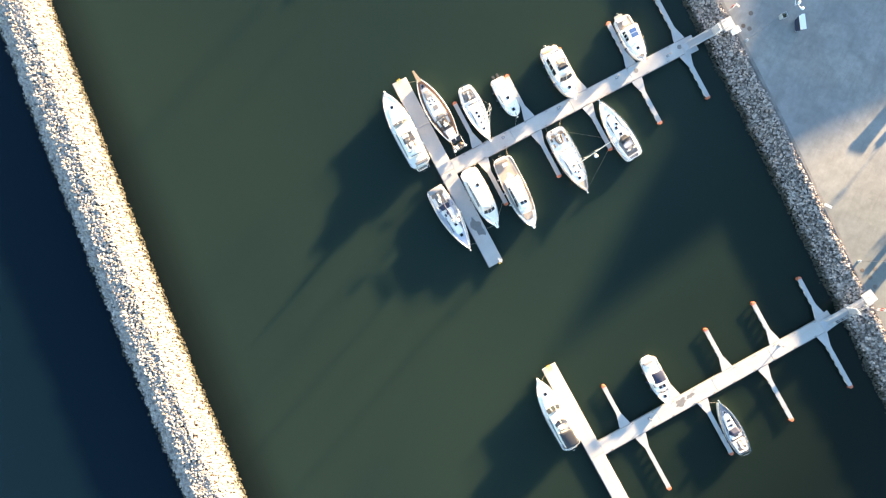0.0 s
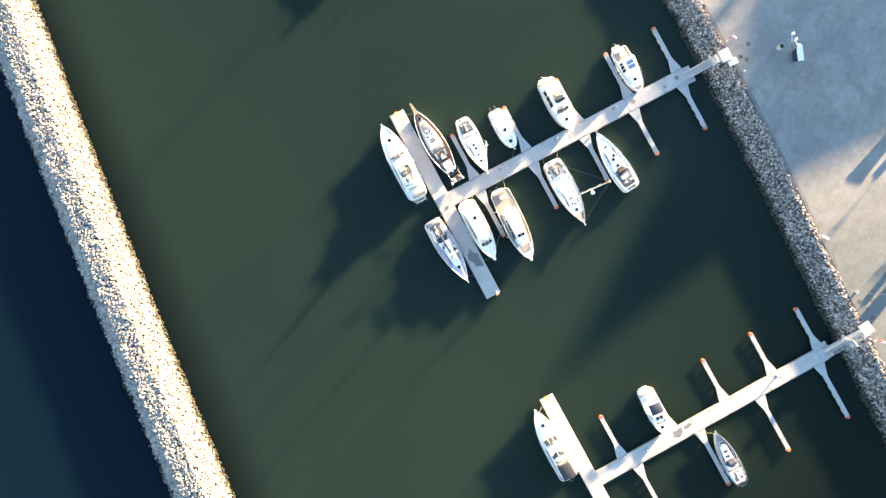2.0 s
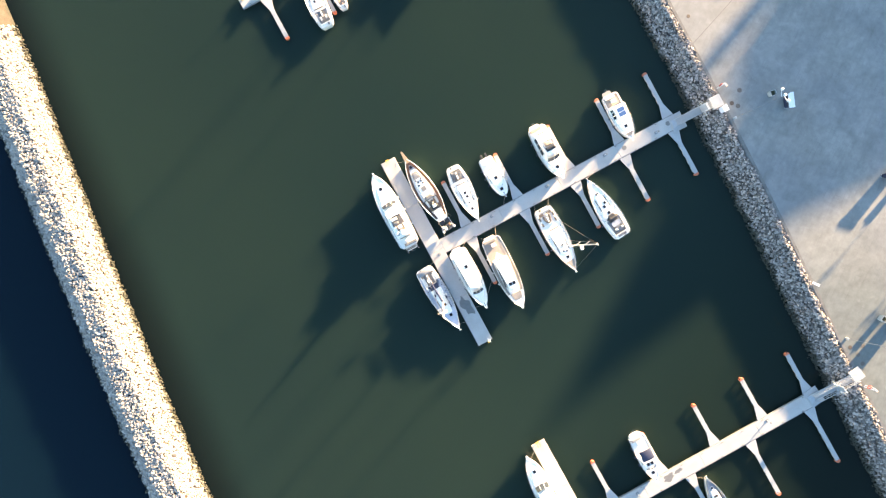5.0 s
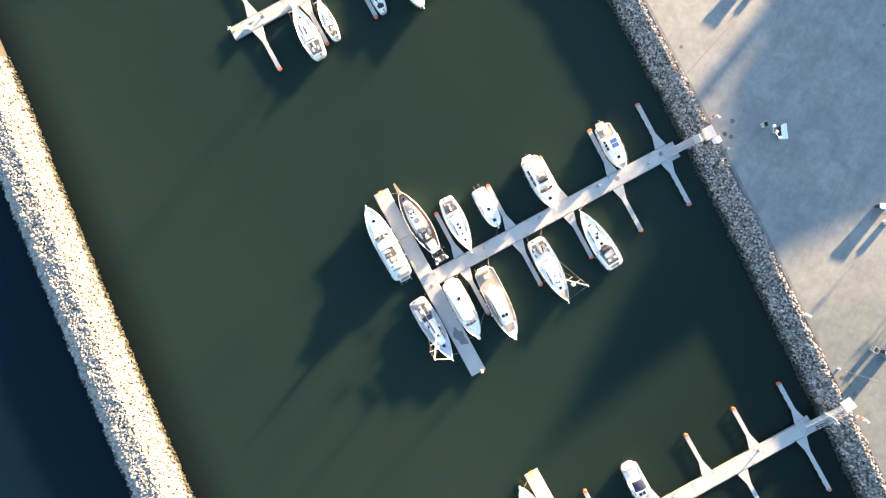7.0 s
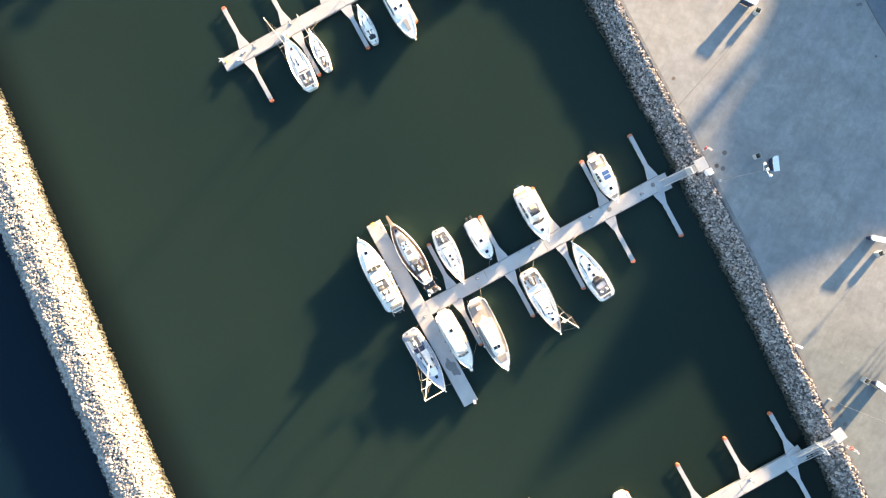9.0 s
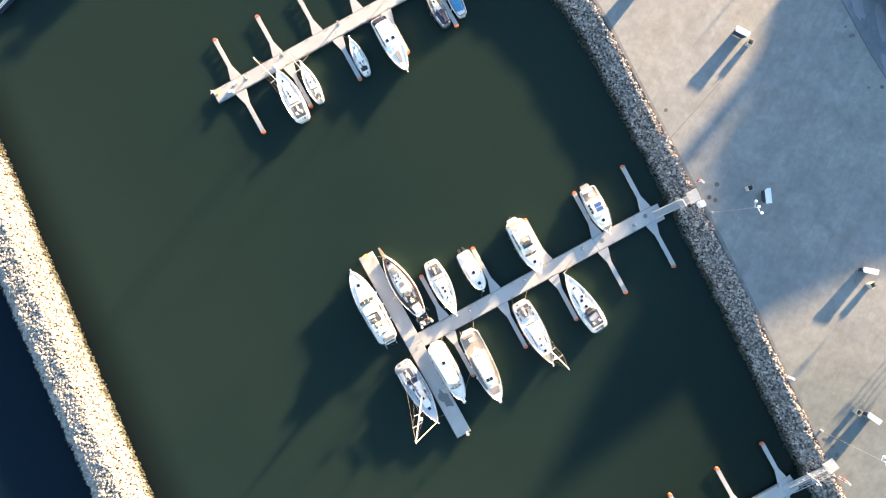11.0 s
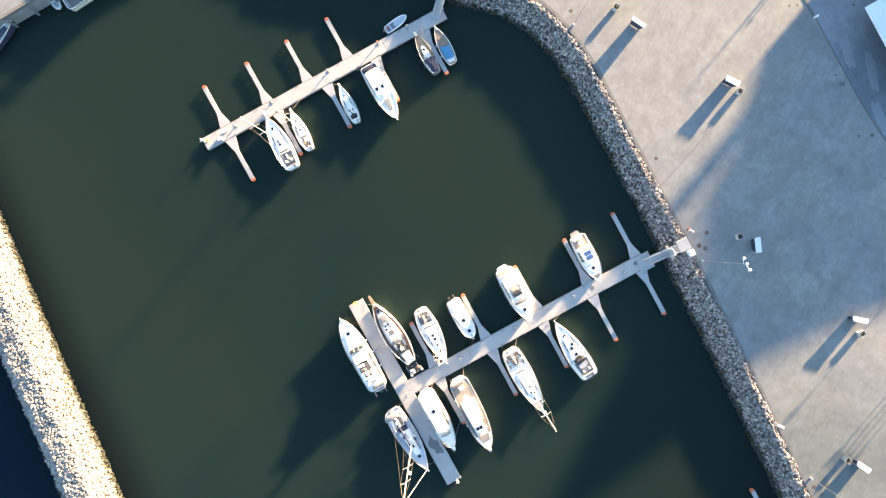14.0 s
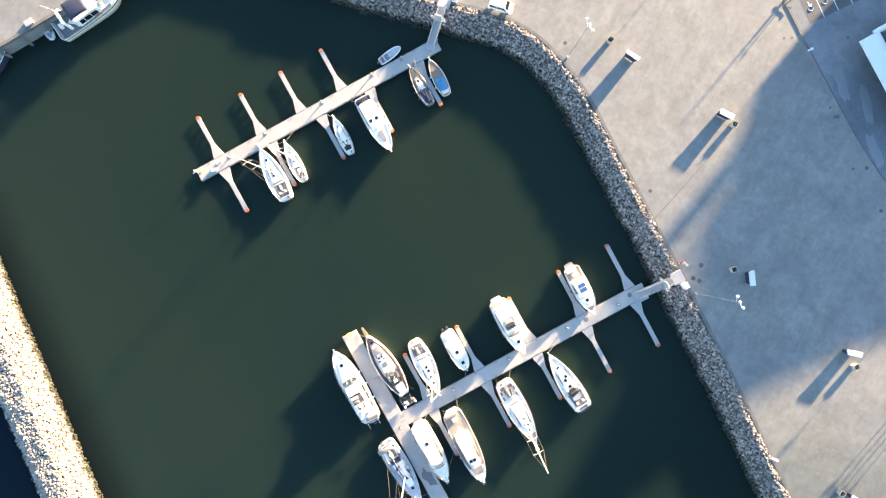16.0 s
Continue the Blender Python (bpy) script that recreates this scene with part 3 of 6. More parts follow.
class Hull:
    """The hull of one boat, with its deck, gunwale and the heights on it."""
    def __init__(self, root, L, W, tr, f0, f1, colour="gel", deck="deckw", rim="gel", sm=0.4, p=2.2, rimw=0.10, stripe=None, rimh=0.06, blunt=0.85):
        self.root, self.L, self.W, self.tr, self.f0, self.f1, self.sm, self.p = root, L, W, tr, f0, f1, sm, p
        self.blunt = blunt
        N = 26
        st = [0.0, 0.008, 0.022, 0.042] + [1 - (1 - i / N) ** 1.7 for i in range(1, N + 1)]
        rings = []
        for s in st:
            w, z, x = self.w(s), self.z(s), s * L
            pull = lambda k: x - k * (0.10 * L) * max(0, s - 0.55) / 0.45
            rings.append([(x, w, z), (pull(0.25), w * 0.97, z * 0.6), (pull(0.6), w * 0.86, 0.05), (pull(1), w * 0.4, -0.35), (pull(1), -w * 0.4, -0.35), (pull(0.6), -w * 0.86, 0.05), (pull(0.25), -w * 0.97, z * 0.6), (x, -w, z)])
        bm = B_()
        vs = [[bm.verts.new(q) for q in r] for r in rings]
        for a, b in zip(vs, vs[1:]):
            for i in range(7):
                bm.faces.new((a[i], a[i + 1], b[i + 1], b[i]))
        bm.faces.new(vs[0])
        self.hull = part("hull", bm, colour, root, smooth=True)
        bm = B_()
        e = rimw * 0.5
        rows = [(self.w(s) - e, s * L - (0.04 if s > 0.98 else 0), self.z(s) - 0.03) for s in st]
        vs = [[bm.verts.new((x, k * max(w, 0.01), z + (0.03 if k == 0 else 0))) for k in (1, 0.5, 0, -0.5, -1)] for w, x, z in rows]
        for a, b in zip(vs, vs[1:]):
            for i in range(4):
                bm.faces.new((a[i], a[i + 1], b[i + 1], b[i]))
        part("deck", bm, deck, root, smooth=True)
        bm = B_()
        for k in (1, -1):
            loft(bm, [[(s * L, k * max(self.w(s) + 0.02, 0.02), self.z(s) - 0.05), (s * L, k * max(self.w(s) + 0.02, 0.02), self.z(s) + rimh), (s * L, k * max(self.w(s) - rimw, 0.0), self.z(s) + rimh), (s * L, k * max(self.w(s) - rimw, 0.0), self.z(s) - 0.05)] for s in st])
        part("gunwale", bm, rim, root, smooth=False)
        if stripe:
            bm = B_()
            for k in (1, -1):
                loft(bm, [[(s * L, k * (self.w(s) * 0.985 + 0.015), self.z(s) * 0.78), (s * L, k * (self.w(s) * 0.995 + 0.02), self.z(s) * 0.9), (s * L, k * (self.w(s) * 0.9), self.z(s) * 0.84)] for s in st[:-1]])
            part("rub_strip", bm, stripe, root)

    def w(self, s):
        return self.W / 2 * beam_at(s, self.tr, self.sm, self.p, self.blunt) * (1 - 0.3 * max(0, 1 - s / 0.05) ** 2.2)

    def z(self, s):
        return self.f0 + (self.f1 - self.f0) * s ** 1.8

    def rail(self, a, b, h=0.6, n=7, mat_="steel", inset=0.10, name="guard_rail", r=0.016):
        """A rail round the deck edge between two stations; past the bow it closes."""
        bm = B_()
        for k in (1, -1):
            line = []
            for i in range(n + 1):
                s = a + (b - a) * i / n
                q = (s * self.L, k * max(self.w(s) - inset, 0.05), self.z(s) + 0.02)
                line.append((q[0], q[1], q[2] + h))
                tube(bm, [q, line[-1]], r, 4)
            tube(bm, line, r, 4)
            tube(bm, [(x, y, z - h * 0.5) for x, y, z in line], r * 0.6, 4)
        if b > 0.96:
            s = b
            tube(bm, [(s * self.L, max(self.w(s) - inset, 0.05), self.z(s) + h), (s * self.L, -max(self.w(s) - inset, 0.05), self.z(s) + h)], r, 4)
        part(name, bm, mat_, self.root)

    def fenders(self, places, side, colour="fendb"):
        for s in places:
            bm = B_()
            y, z = side * (self.w(s) + 0.13), self.z(s)
            tube(bm, [(s * self.L, y, z - 0.85), (s * self.L, y, z - 0.75), (s * self.L, y, z - 0.3), (s * self.L, y, z - 0.2)], 0.12, 7)
            tube(bm, [(s * self.L, y, z - 0.2), (s * self.L, side * self.w(s), z + 0.05)], 0.015, 4)
            part("fender", bm, colour, self.root)


def ring(x0, x1, wa, wb, z, r=0.25, k=3, bow=0.0):
    """A rounded outline, wa wide at its after end and wb at its fore end; bow rounds the fore end out."""
    pts = []
    def corner(cx, cy, a0):
        for i in range(k + 1):
            a = radians(a0 + 90 * i / k)
            pts.append((cx + r * math.cos(a), cy + r * math.sin(a), z))
    r = min(r, wa / 2.05, wb / 2.05, (x1 - x0) / 2.05)
    corner(x0 + r, -wa / 2 + r, 180)
    corner(x1 - r, -wb / 2 + r, 270)
    if bow:
        for i in (0.25, 0.5, 0.75):
            pts.append((x1 + bow * math.sin(math.pi * i), -wb / 2 + r + (wb - 2 * r) * i, z))
    corner(x1 - r, wb / 2 - r, 0)
    corner(x0 + r, wa / 2 - r, 90)
    return pts


def house(name, root, x0, x1, wa, wb, z0, z1, material="gel", fore=0.4, aft=0.1, side=0.12, bow=0.0, r=0.3, lip=0.06, label=""):
    """A superstructure with raked ends, sides that lean in and a rounded roof edge."""
    h = z1 - z0
    k = lambda f, z, e: ring(x0 + aft * f + e, x1 - fore * f - e, wa - 2 * side * f - 2 * e, wb - 2 * side * f - 2 * e, z, max(0.05, r - e), bow=bow)
    rings = [k(0, z0, 0), k(1 - lip / max(h, 0.1), z1 - lip, 0), k(1, z1 - lip * 0.3, lip * 0.4), k(1, z1, lip * 1.6)]
    return part(name, loft(B_(), rings), material, root, label, smooth=False)


def slab(name, root, x0, x1, wa, wb, z0, z1, material, r=0.1, label="", bow=0.0):
    return part(name, loft(B_(), [ring(x0, x1, wa, wb, z0, r, bow=bow), ring(x0, x1, wa, wb, z1 - 0.02, r, bow=bow), ring(x0 + 0.02, x1 - 0.02, wa - 0.04, wb - 0.04, z1, r, bow=bow)]), material, root, label)


def plate(name, root, corners, material, thick=0.03, label=""):
    """A thin flat or raked panel through four or more corners."""
    c = [Vector(p) for p in corners]
    nrm = (c[1] - c[0]).cross(c[2] - c[1]).normalized()
    if nrm.z < 0:
        nrm = -nrm
    return part(name, loft(B_(), [[p - nrm * thick * 0.4 for p in c], [p + nrm * thick * 0.6 for p in c]]), material, root, label)


def hatch(root, x, y, z, lx=0.55, ly=0.55):
    bm = B_()
    box(bm, x - lx / 2 - 0.05, x + lx / 2 + 0.05, y - ly / 2 - 0.05, y + ly / 2 + 0.05, z - 0.06, z + 0.04, 0.015)
    h = part("hatch", bm, "alu", root)
    part("pane", box(B_(), x - lx / 2, x + lx / 2, y - ly / 2, y + ly / 2, z + 0.03, z + 0.055, 0.01), "glass", h)


def seat(root, x0, x1, y0, y1, z0, z1, material="pad", name="bench"):
    part(name, box(B_(), x0, x1, y0, y1, z0, z1, 0.06), material, root)


def side_windows(root, x0, x1, w, z0, z1, n, lean=0.1, name="side_window"):
    for k in (1, -1):
        for i in range(n):
            a = x0 + (x1 - x0) * i / n + 0.06
            b = x0 + (x1 - x0) * (i + 1) / n - 0.06
            plate(name, root, [(a, k * (w / 2 + 0.012), z0), (b, k * (w / 2 + 0.012), z0), (b - 0.06, k * (w / 2 - lean + 0.012), z1), (a, k * (w / 2 - lean + 0.012), z1)], "glass", 0.03)


def windscreen(root, x, wb, z0, z1, rake, n=3, side=0.1, bow=0.0):
    """Raked panes that sweep round the fore end of a house, with white bars between them."""
    c = lambda f, z, t, e=0.0: (x - rake * t + bow * math.cos(math.pi * f) * (1 - 0.4 * t) + 0.02 + e, f * (wb - 2 * side * t), z + e)
    for i in range(n):
        f0, f1 = -0.5 + i / n + 0.014, -0.5 + (i + 1) / n - 0.014
        fs = [f0 + (f1 - f0) * k / 4 for k in range(5)]
        ring_ = lambda e: [c(f, z0, 0, e) for f in fs] + [c(f, z1, 1, e) for f in reversed(fs)]
        part("windscreen_pane", loft(B_(), [ring_(-0.02), ring_(0.03)]), "screen", root)
    for i in range(1, n):
        f = -0.5 + i / n
        part("screen_bar", tube(B_(), [c(f, z0 - 0.03, 0, 0.03), c(f, z1 + 0.03, 1, 0.03)], 0.035, 5), "gel", root)


def cleats(h, places):
    for s in places:
        for k in (1, -1):
            x, y, z = s * h.L, k * (h.w(s) - 0.16), h.z(s) + 0.03
            part("cleat", tube(B_(), [(x - 0.13, y, z + 0.05), (x, y, z + 0.02), (x + 0.13, y, z + 0.05)], 0.025, 5), "steel", h.root)


def anchor(h):
    L, z = h.L, h.z(1)
    bm = B_()
    box(bm, L - 0.6, L + 0.28, -0.09, 0.09, z - 0.02, z + 0.07, 0.02)
    a = part("bow_roller", bm, "steel", h.root)
    bm = B_()
    tube(bm, [(L - 0.4, 0, z + 0.11), (L + 0.3, 0, z + 0.08)], 0.035, 5)
    tube(bm, [(L + 0.3, -0.16, z - 0.1), (L + 0.34, 0, z + 0.06), (L + 0.3, 0.16, z - 0.1)], 0.04, 5)
    part("anchor", bm, "galv", a)


def canvas_folds(h, s0, s1, n, seed, colours, z, spread=0.75, big=0.55):
    """Bundled sails, covers and cushions left lying about a deck."""
    rnd = random.Random(seed)
    for i in range(n):
        s = s0 + (s1 - s0) * (i + rnd.uniform(0.1, 0.9)) / n
        q, y = rnd.uniform(0.5, 1.0) * big, rnd.uniform(-1, 1) * h.w(s) * spread
        a, c = rnd.uniform(-0.5, 0.5), colours[rnd.randrange(len(colours))]
        bm = B_()
        rows = []
        for dz, f in ((0.0, 1.0), (0.12, 1.0), (0.2, 0.62)):
            rows.append([(s * h.L + q * f * (1 + 0.25 * math.sin(3 * t + seed + i)) * math.cos(t + a), y + q * 0.55 * f * (1 + 0.2 * math.cos(2 * t + i)) * math.sin(t + a), z + dz * rnd.uniform(0.7, 1.2)) for t in (math.tau * k / 12 for k in range(12))])
        loft(bm, rows)
        part("canvas_fold", bm, c, h.root, smooth=False)


def boat_thing(name, stern, deg, label, category="boat", group=""):
    return thing(name, pose(stern[0], stern[1], 0, 0, 0, deg), label, category, group)


def rig(h, s_mast, height, boom=0.0, spreaders=(0.45, 0.7), cover="navy", radar=None, mast_z=None, r=0.10, furl=True, spar="spar", backstay=True, spread=0.95):
    """Mast, spreaders, boom with its folded sail, stays and shrouds."""
    root, L = h.root, h.L
    x = s_mast * L
    z0 = mast_z if mast_z is not None else h.z(s_mast)
    mast = part("mast", tube(B_(), [(x, 0, z0), (x, 0, z0 + (height - z0) * 0.6), (x, 0, height)], r, 8, r * 0.6), spar, root, smooth=True)
    part("masthead", tube(B_(), [(x - 0.25, 0, height + 0.02), (x + 0.2, 0, height + 0.05)], 0.05, 5), spar, mast)
    tips = []
    for f in spreaders:
        z = z0 + (height - z0) * f
        w = spread * (1.15 - 0.35 * f)
        part("spreader", tube(B_(), [(x - 0.15, -w, z + 0.04), (x, 0, z), (x - 0.15, w, z + 0.04)], 0.045, 5), spar, mast)
        tips.append((w, z))
    bm = B_()
    for k in (1, -1):
        line = [(x - 0.2, k * (h.w(s_mast) - 0.1), h.z(s_mast))] + [(x - 0.15, k * w, z) for w, z in tips] + [(x, 0, height - 0.1)]
        tube(bm, line, 0.014, 4)
        tube(bm, [(x - 0.35, k * (h.w(s_mast) - 0.15), h.z(s_mast)), (x, 0, z0 + (height - z0) * (spreaders[0] if spreaders else 0.6))], 0.012, 4)
    part("shrouds", bm, "wire", mast)
    if furl:
        part("forestay", tube(B_(), [(L * 0.985, 0, h.z(1) + 0.25), (x + 0.1, 0, height - 0.15)], 0.045, 5), "spar", mast, "rolled white headsail on the forestay")
    else:
        part("forestay", tube(B_(), [(L * 0.985, 0, h.z(1)), (x, 0, height - 0.1)], 0.014, 4), "wire", mast)
    if backstay:
        part("backstay", tube(B_(), [(0.15, 0, h.z(0)), (x, 0, height)], 0.014, 4), "wire", mast)
    if boom:
        zb = z0 + 0.95
        part("boom", tube(B_(), [(x - 0.1, 0, zb), (x - boom, 0, zb + 0.12)], 0.09, 7), spar, mast)
        bm = B_()
        n = 7
        loft(bm, [[(x - 0.25 - (boom - 0.5) * i / n, rr * math.cos(a), zb + 0.12 + hh * (0.5 + 0.5 * math.sin(a))) for a in (math.tau * q / 8 for q in range(8))] for i, rr, hh in ((i, 0.17 - 0.012 * i + 0.015 * (i % 2), 0.27 - 0.02 * i) for i in range(n + 1))])
        part("sail_cover", bm, cover, mast, smooth=True)
    if radar:
        z = z0 + (height - z0) * radar
        rd = part("radar", loft(B_(), [[(x + 0.55 + rr * math.cos(a), rr * math.sin(a), z + dz) for a in (math.tau * q / 12 for q in range(12))] for rr, dz in ((0.22, 0), (0.3, 0.05), (0.3, 0.17), (0.16, 0.24))]), "gel", mast, smooth=True)
        part("bracket", tube(B_(), [(x, 0, z - 0.1), (x + 0.45, 0, z)], 0.035, 4), "spar", rd)
    return mast


def cockpit(h, s0, s1, wf, floor="greyteak", coam="gel", wheels=1, table=True, z=None, bench="deckw"):
    """An open well with coamings, benches and wheels."""
    root, L = h.root, h.L
    x0, x1 = s0 * L, s1 * L
    wa, wb = 2 * h.w(s0) * wf, 2 * h.w(s1) * wf
    z = h.z(s0) if z is None else z
    part("cockpit_sole", loft(B_(), [ring(x0, x1, wa, wb, z - 0.02, 0.15), ring(x0, x1, wa, wb, z + 0.035, 0.15)]), floor, root)
    bm = B_()
    loft(bm, [ring(x0 - 0.1, x1 + 0.1, wa + 0.3, wb + 0.3, z - 0.02, 0.2), ring(x0 - 0.06, x1 + 0.06, wa + 0.22, wb + 0.22, z + 0.3, 0.2), ring(x0, x1, wa, wb, z + 0.3, 0.15), ring(x0, x1, wa - 0.02, wb - 0.02, z, 0.15)], cap0=False, cap1=False)
    part("coaming", bm, coam, root)
    for k in (1, -1):
        seat(root, x0 + (x1 - x0) * 0.38, x1 - 0.05, min(k * (wb / 2 - 0.5), k * (wb / 2 - 0.04)), max(k * (wb / 2 - 0.5), k * (wb / 2 - 0.04)), z, z + 0.2, bench)
    for i in range(wheels):
        y = 0 if wheels == 1 else (-0.25 + 0.5 * i) * wa
        xw = x0 + (x1 - x0) * 0.28
        bm = B_()
        r = 0.42
        tube(bm, [(xw - 0.05, y + r * math.cos(a), z + 0.75 + r * math.sin(a)) for a in (math.tau * q / 14 for q in range(15))], 0.022, 4)
        for q in range(3):
            a = math.pi * q / 3
            tube(bm, [(xw - 0.05, y - r * math.cos(a), z + 0.75 - r * math.sin(a)), (xw - 0.05, y + r * math.cos(a), z + 0.75 + r * math.sin(a))], 0.012, 4)
        st = part("wheel_pedestal", box(B_(), xw, xw + 0.25, y - 0.13, y + 0.13, z, z + 0.9, 0.05), "gel", root)
        part("wheel", bm, "steel", st)
    if table:
        part("table", box(B_(), x0 + (x1 - x0) * 0.5, x1 - 0.3, -0.13, 0.13, z, z + 0.45, 0.03), "gel", root)

# ---- the boats at the pier with the T-shaped head ----
def classic_yacht():
    r = boat_thing("sailing_boat", (2.9, 21.2), 121.5, "classic white yacht with dark wooden rims and a bowsprit")
    h = Hull(r, 12.9, 3.95, 0.46, 1.15, 1.7, rim="gel", sm=0.42, p=2.1, rimw=0.1, stripe="varnish", deck="deckw", rimh=0.12)
    bm = B_()
    for k in (1, -1):
        loft(bm, [[(s * 12.9, k * (h.w(s) - d), h.z(s) + e) for d, e in ((0.10, 0.0), (0.10, 0.10), (0.58, 0.12), (0.58, 0.0))] for s in [0.06 + 0.84 * i / 14 for i in range(15)]])
    part("side_deck", bm, "mahogany", r)
    part("fore_deck", loft(B_(), [[(s * 12.9, k * max(h.w(s) - 0.12, 0.03), h.z(s) + e) for k in (1, -1)] + [(s * 12.9, k * max(h.w(s) - 0.12, 0.03), h.z(s) - 0.02) for k in (-1, 1)] for s, e in ((0.895, 0.1), (0.93, 0.1), (0.97, 0.1))]), "mahogany", r)
    part("bowsprit", prism(B_(), [(12.0, -0.42), (14.3, -0.16), (14.3, 0.16), (12.0, 0.42)], 1.72, 1.86, 0.02), "teak", r)
    house("coach_roof", r, 5.0, 10.5, 2.1, 1.5, 1.3, 1.85, fore=0.35, bow=0.15)
    part("skylight", loft(B_(), [ring(8.7, 10.1, 1.5, 1.15, 1.82, 0.1), ring(8.75, 10.05, 1.4, 1.05, 1.9, 0.1)]), "tarp", r)
    part("skylight_fold", box(B_(), 9.1, 9.75, -0.35, 0.3, 1.88, 1.95, 0.05), "pad", r)
    for x, y in ((8.5, 0.55), (8.5, -0.5), (7.6, -0.45)):
        part("vent_box", box(B_(), x - 0.14, x + 0.14, y - 0.14, y + 0.14, 1.8, 2.0, 0.03), "varnish", r)
    part("fore_hatch_rim", box(B_(), 10.72, 11.5, -0.42, 0.42, 1.5, 1.6, 0.03), "varnish", r)
    hatch(r, 11.1, 0, 1.62, 0.5, 0.5)
    hatch(r, 8.1, 0.3, 1.88, 0.3, 0.3)
    hatch(r, 8.1, -0.3, 1.88, 0.3, 0.3)
    part("hatch_cover", box(B_(), 6.2, 7.0, -0.45, 0.45, 1.83, 1.95, 0.03), "grey", r)
    hatch(r, 7.5, 0.5, 1.88, 0.25, 0.4)
    house("spray_hood", r, 4.5, 5.5, 1.9, 1.5, 1.6, 2.25, "grey", fore=0.5, aft=0.0)
    cockpit(h, 0.19, 0.35, 0.62, floor="teak", coam="varnish")
    part("cover", box(B_(), 2.55, 3.6, -0.62, 0.62, 1.35, 1.62, 0.06), "dark", r)
    part("cockpit_table", box(B_(), 2.75, 3.35, -0.32, 0.36, 1.6, 1.78, 0.05), "cream", r)
    part("binnacle", tube(B_(), [(3.95, 0, 1.3), (3.95, 0, 2.2)], 0.26, 10), "dark", r)
    house("aft_cabin", r, 0.5, 2.2, 1.5, 1.7, 1.15, 1.45, aft=0.2, fore=0.1)
    g = part("stern_gallows", tube(B_(), [(0.2, -0.9, 1.2), (-0.3, -1.1, 2.6), (-0.3, 1.1, 2.6), (0.2, 0.9, 1.2)], 0.05, 6), "steel", r)
    for y in (-0.5, 0.5):
        part("panel", box(B_(), -0.8, 0.0, y - 0.4, y + 0.4, 2.62, 2.68, 0.01), "glass", g)
    part("davit", tube(B_(), [(-0.2, -1.0, 2.5), (-1.8, -1.0, 2.4)], 0.05, 5), "steel", r)
    part("davit", tube(B_(), [(-0.2, 1.0, 2.5), (-1.8, 1.0, 2.4)], 0.05, 5), "steel", r)
    part("inflatable", loft(B_(), [[(-1.5 + 0.55 * math.cos(a) * f, 1.25 * math.sin(a) * f, z) for a in (math.tau * k / 14 for k in range(14))] for f, z in ((0.6, 1.1), (1, 1.35), (1, 1.5), (0.75, 1.6), (0.7, 1.4))]), "grey", r)
    for x, y, q, c in ((-1.2, -0.5, 0.3, "mahogany"), (-1.55, 0.4, 0.32, "fendw"), (-1.7, -0.15, 0.22, "dark"), (-1.15, 0.75, 0.2, "cream")):
        part("dinghy_gear", box(B_(), x - q, x + q, y - q * 0.7, y + q * 0.7, 1.5, 1.72, 0.08), c, r)
    for y in (-1.35, 1.35):
        part("buoy", ball(B_(), (-1.9, y * 0.8, 1.75), 0.24), "fendw", r, smooth=True)
    h.rail(0.15, 0.98, 0.7, 10)
    h.fenders((0.3, 0.5, 0.68), 1, "fendb")
    cleats(h, (0.08, 0.9))


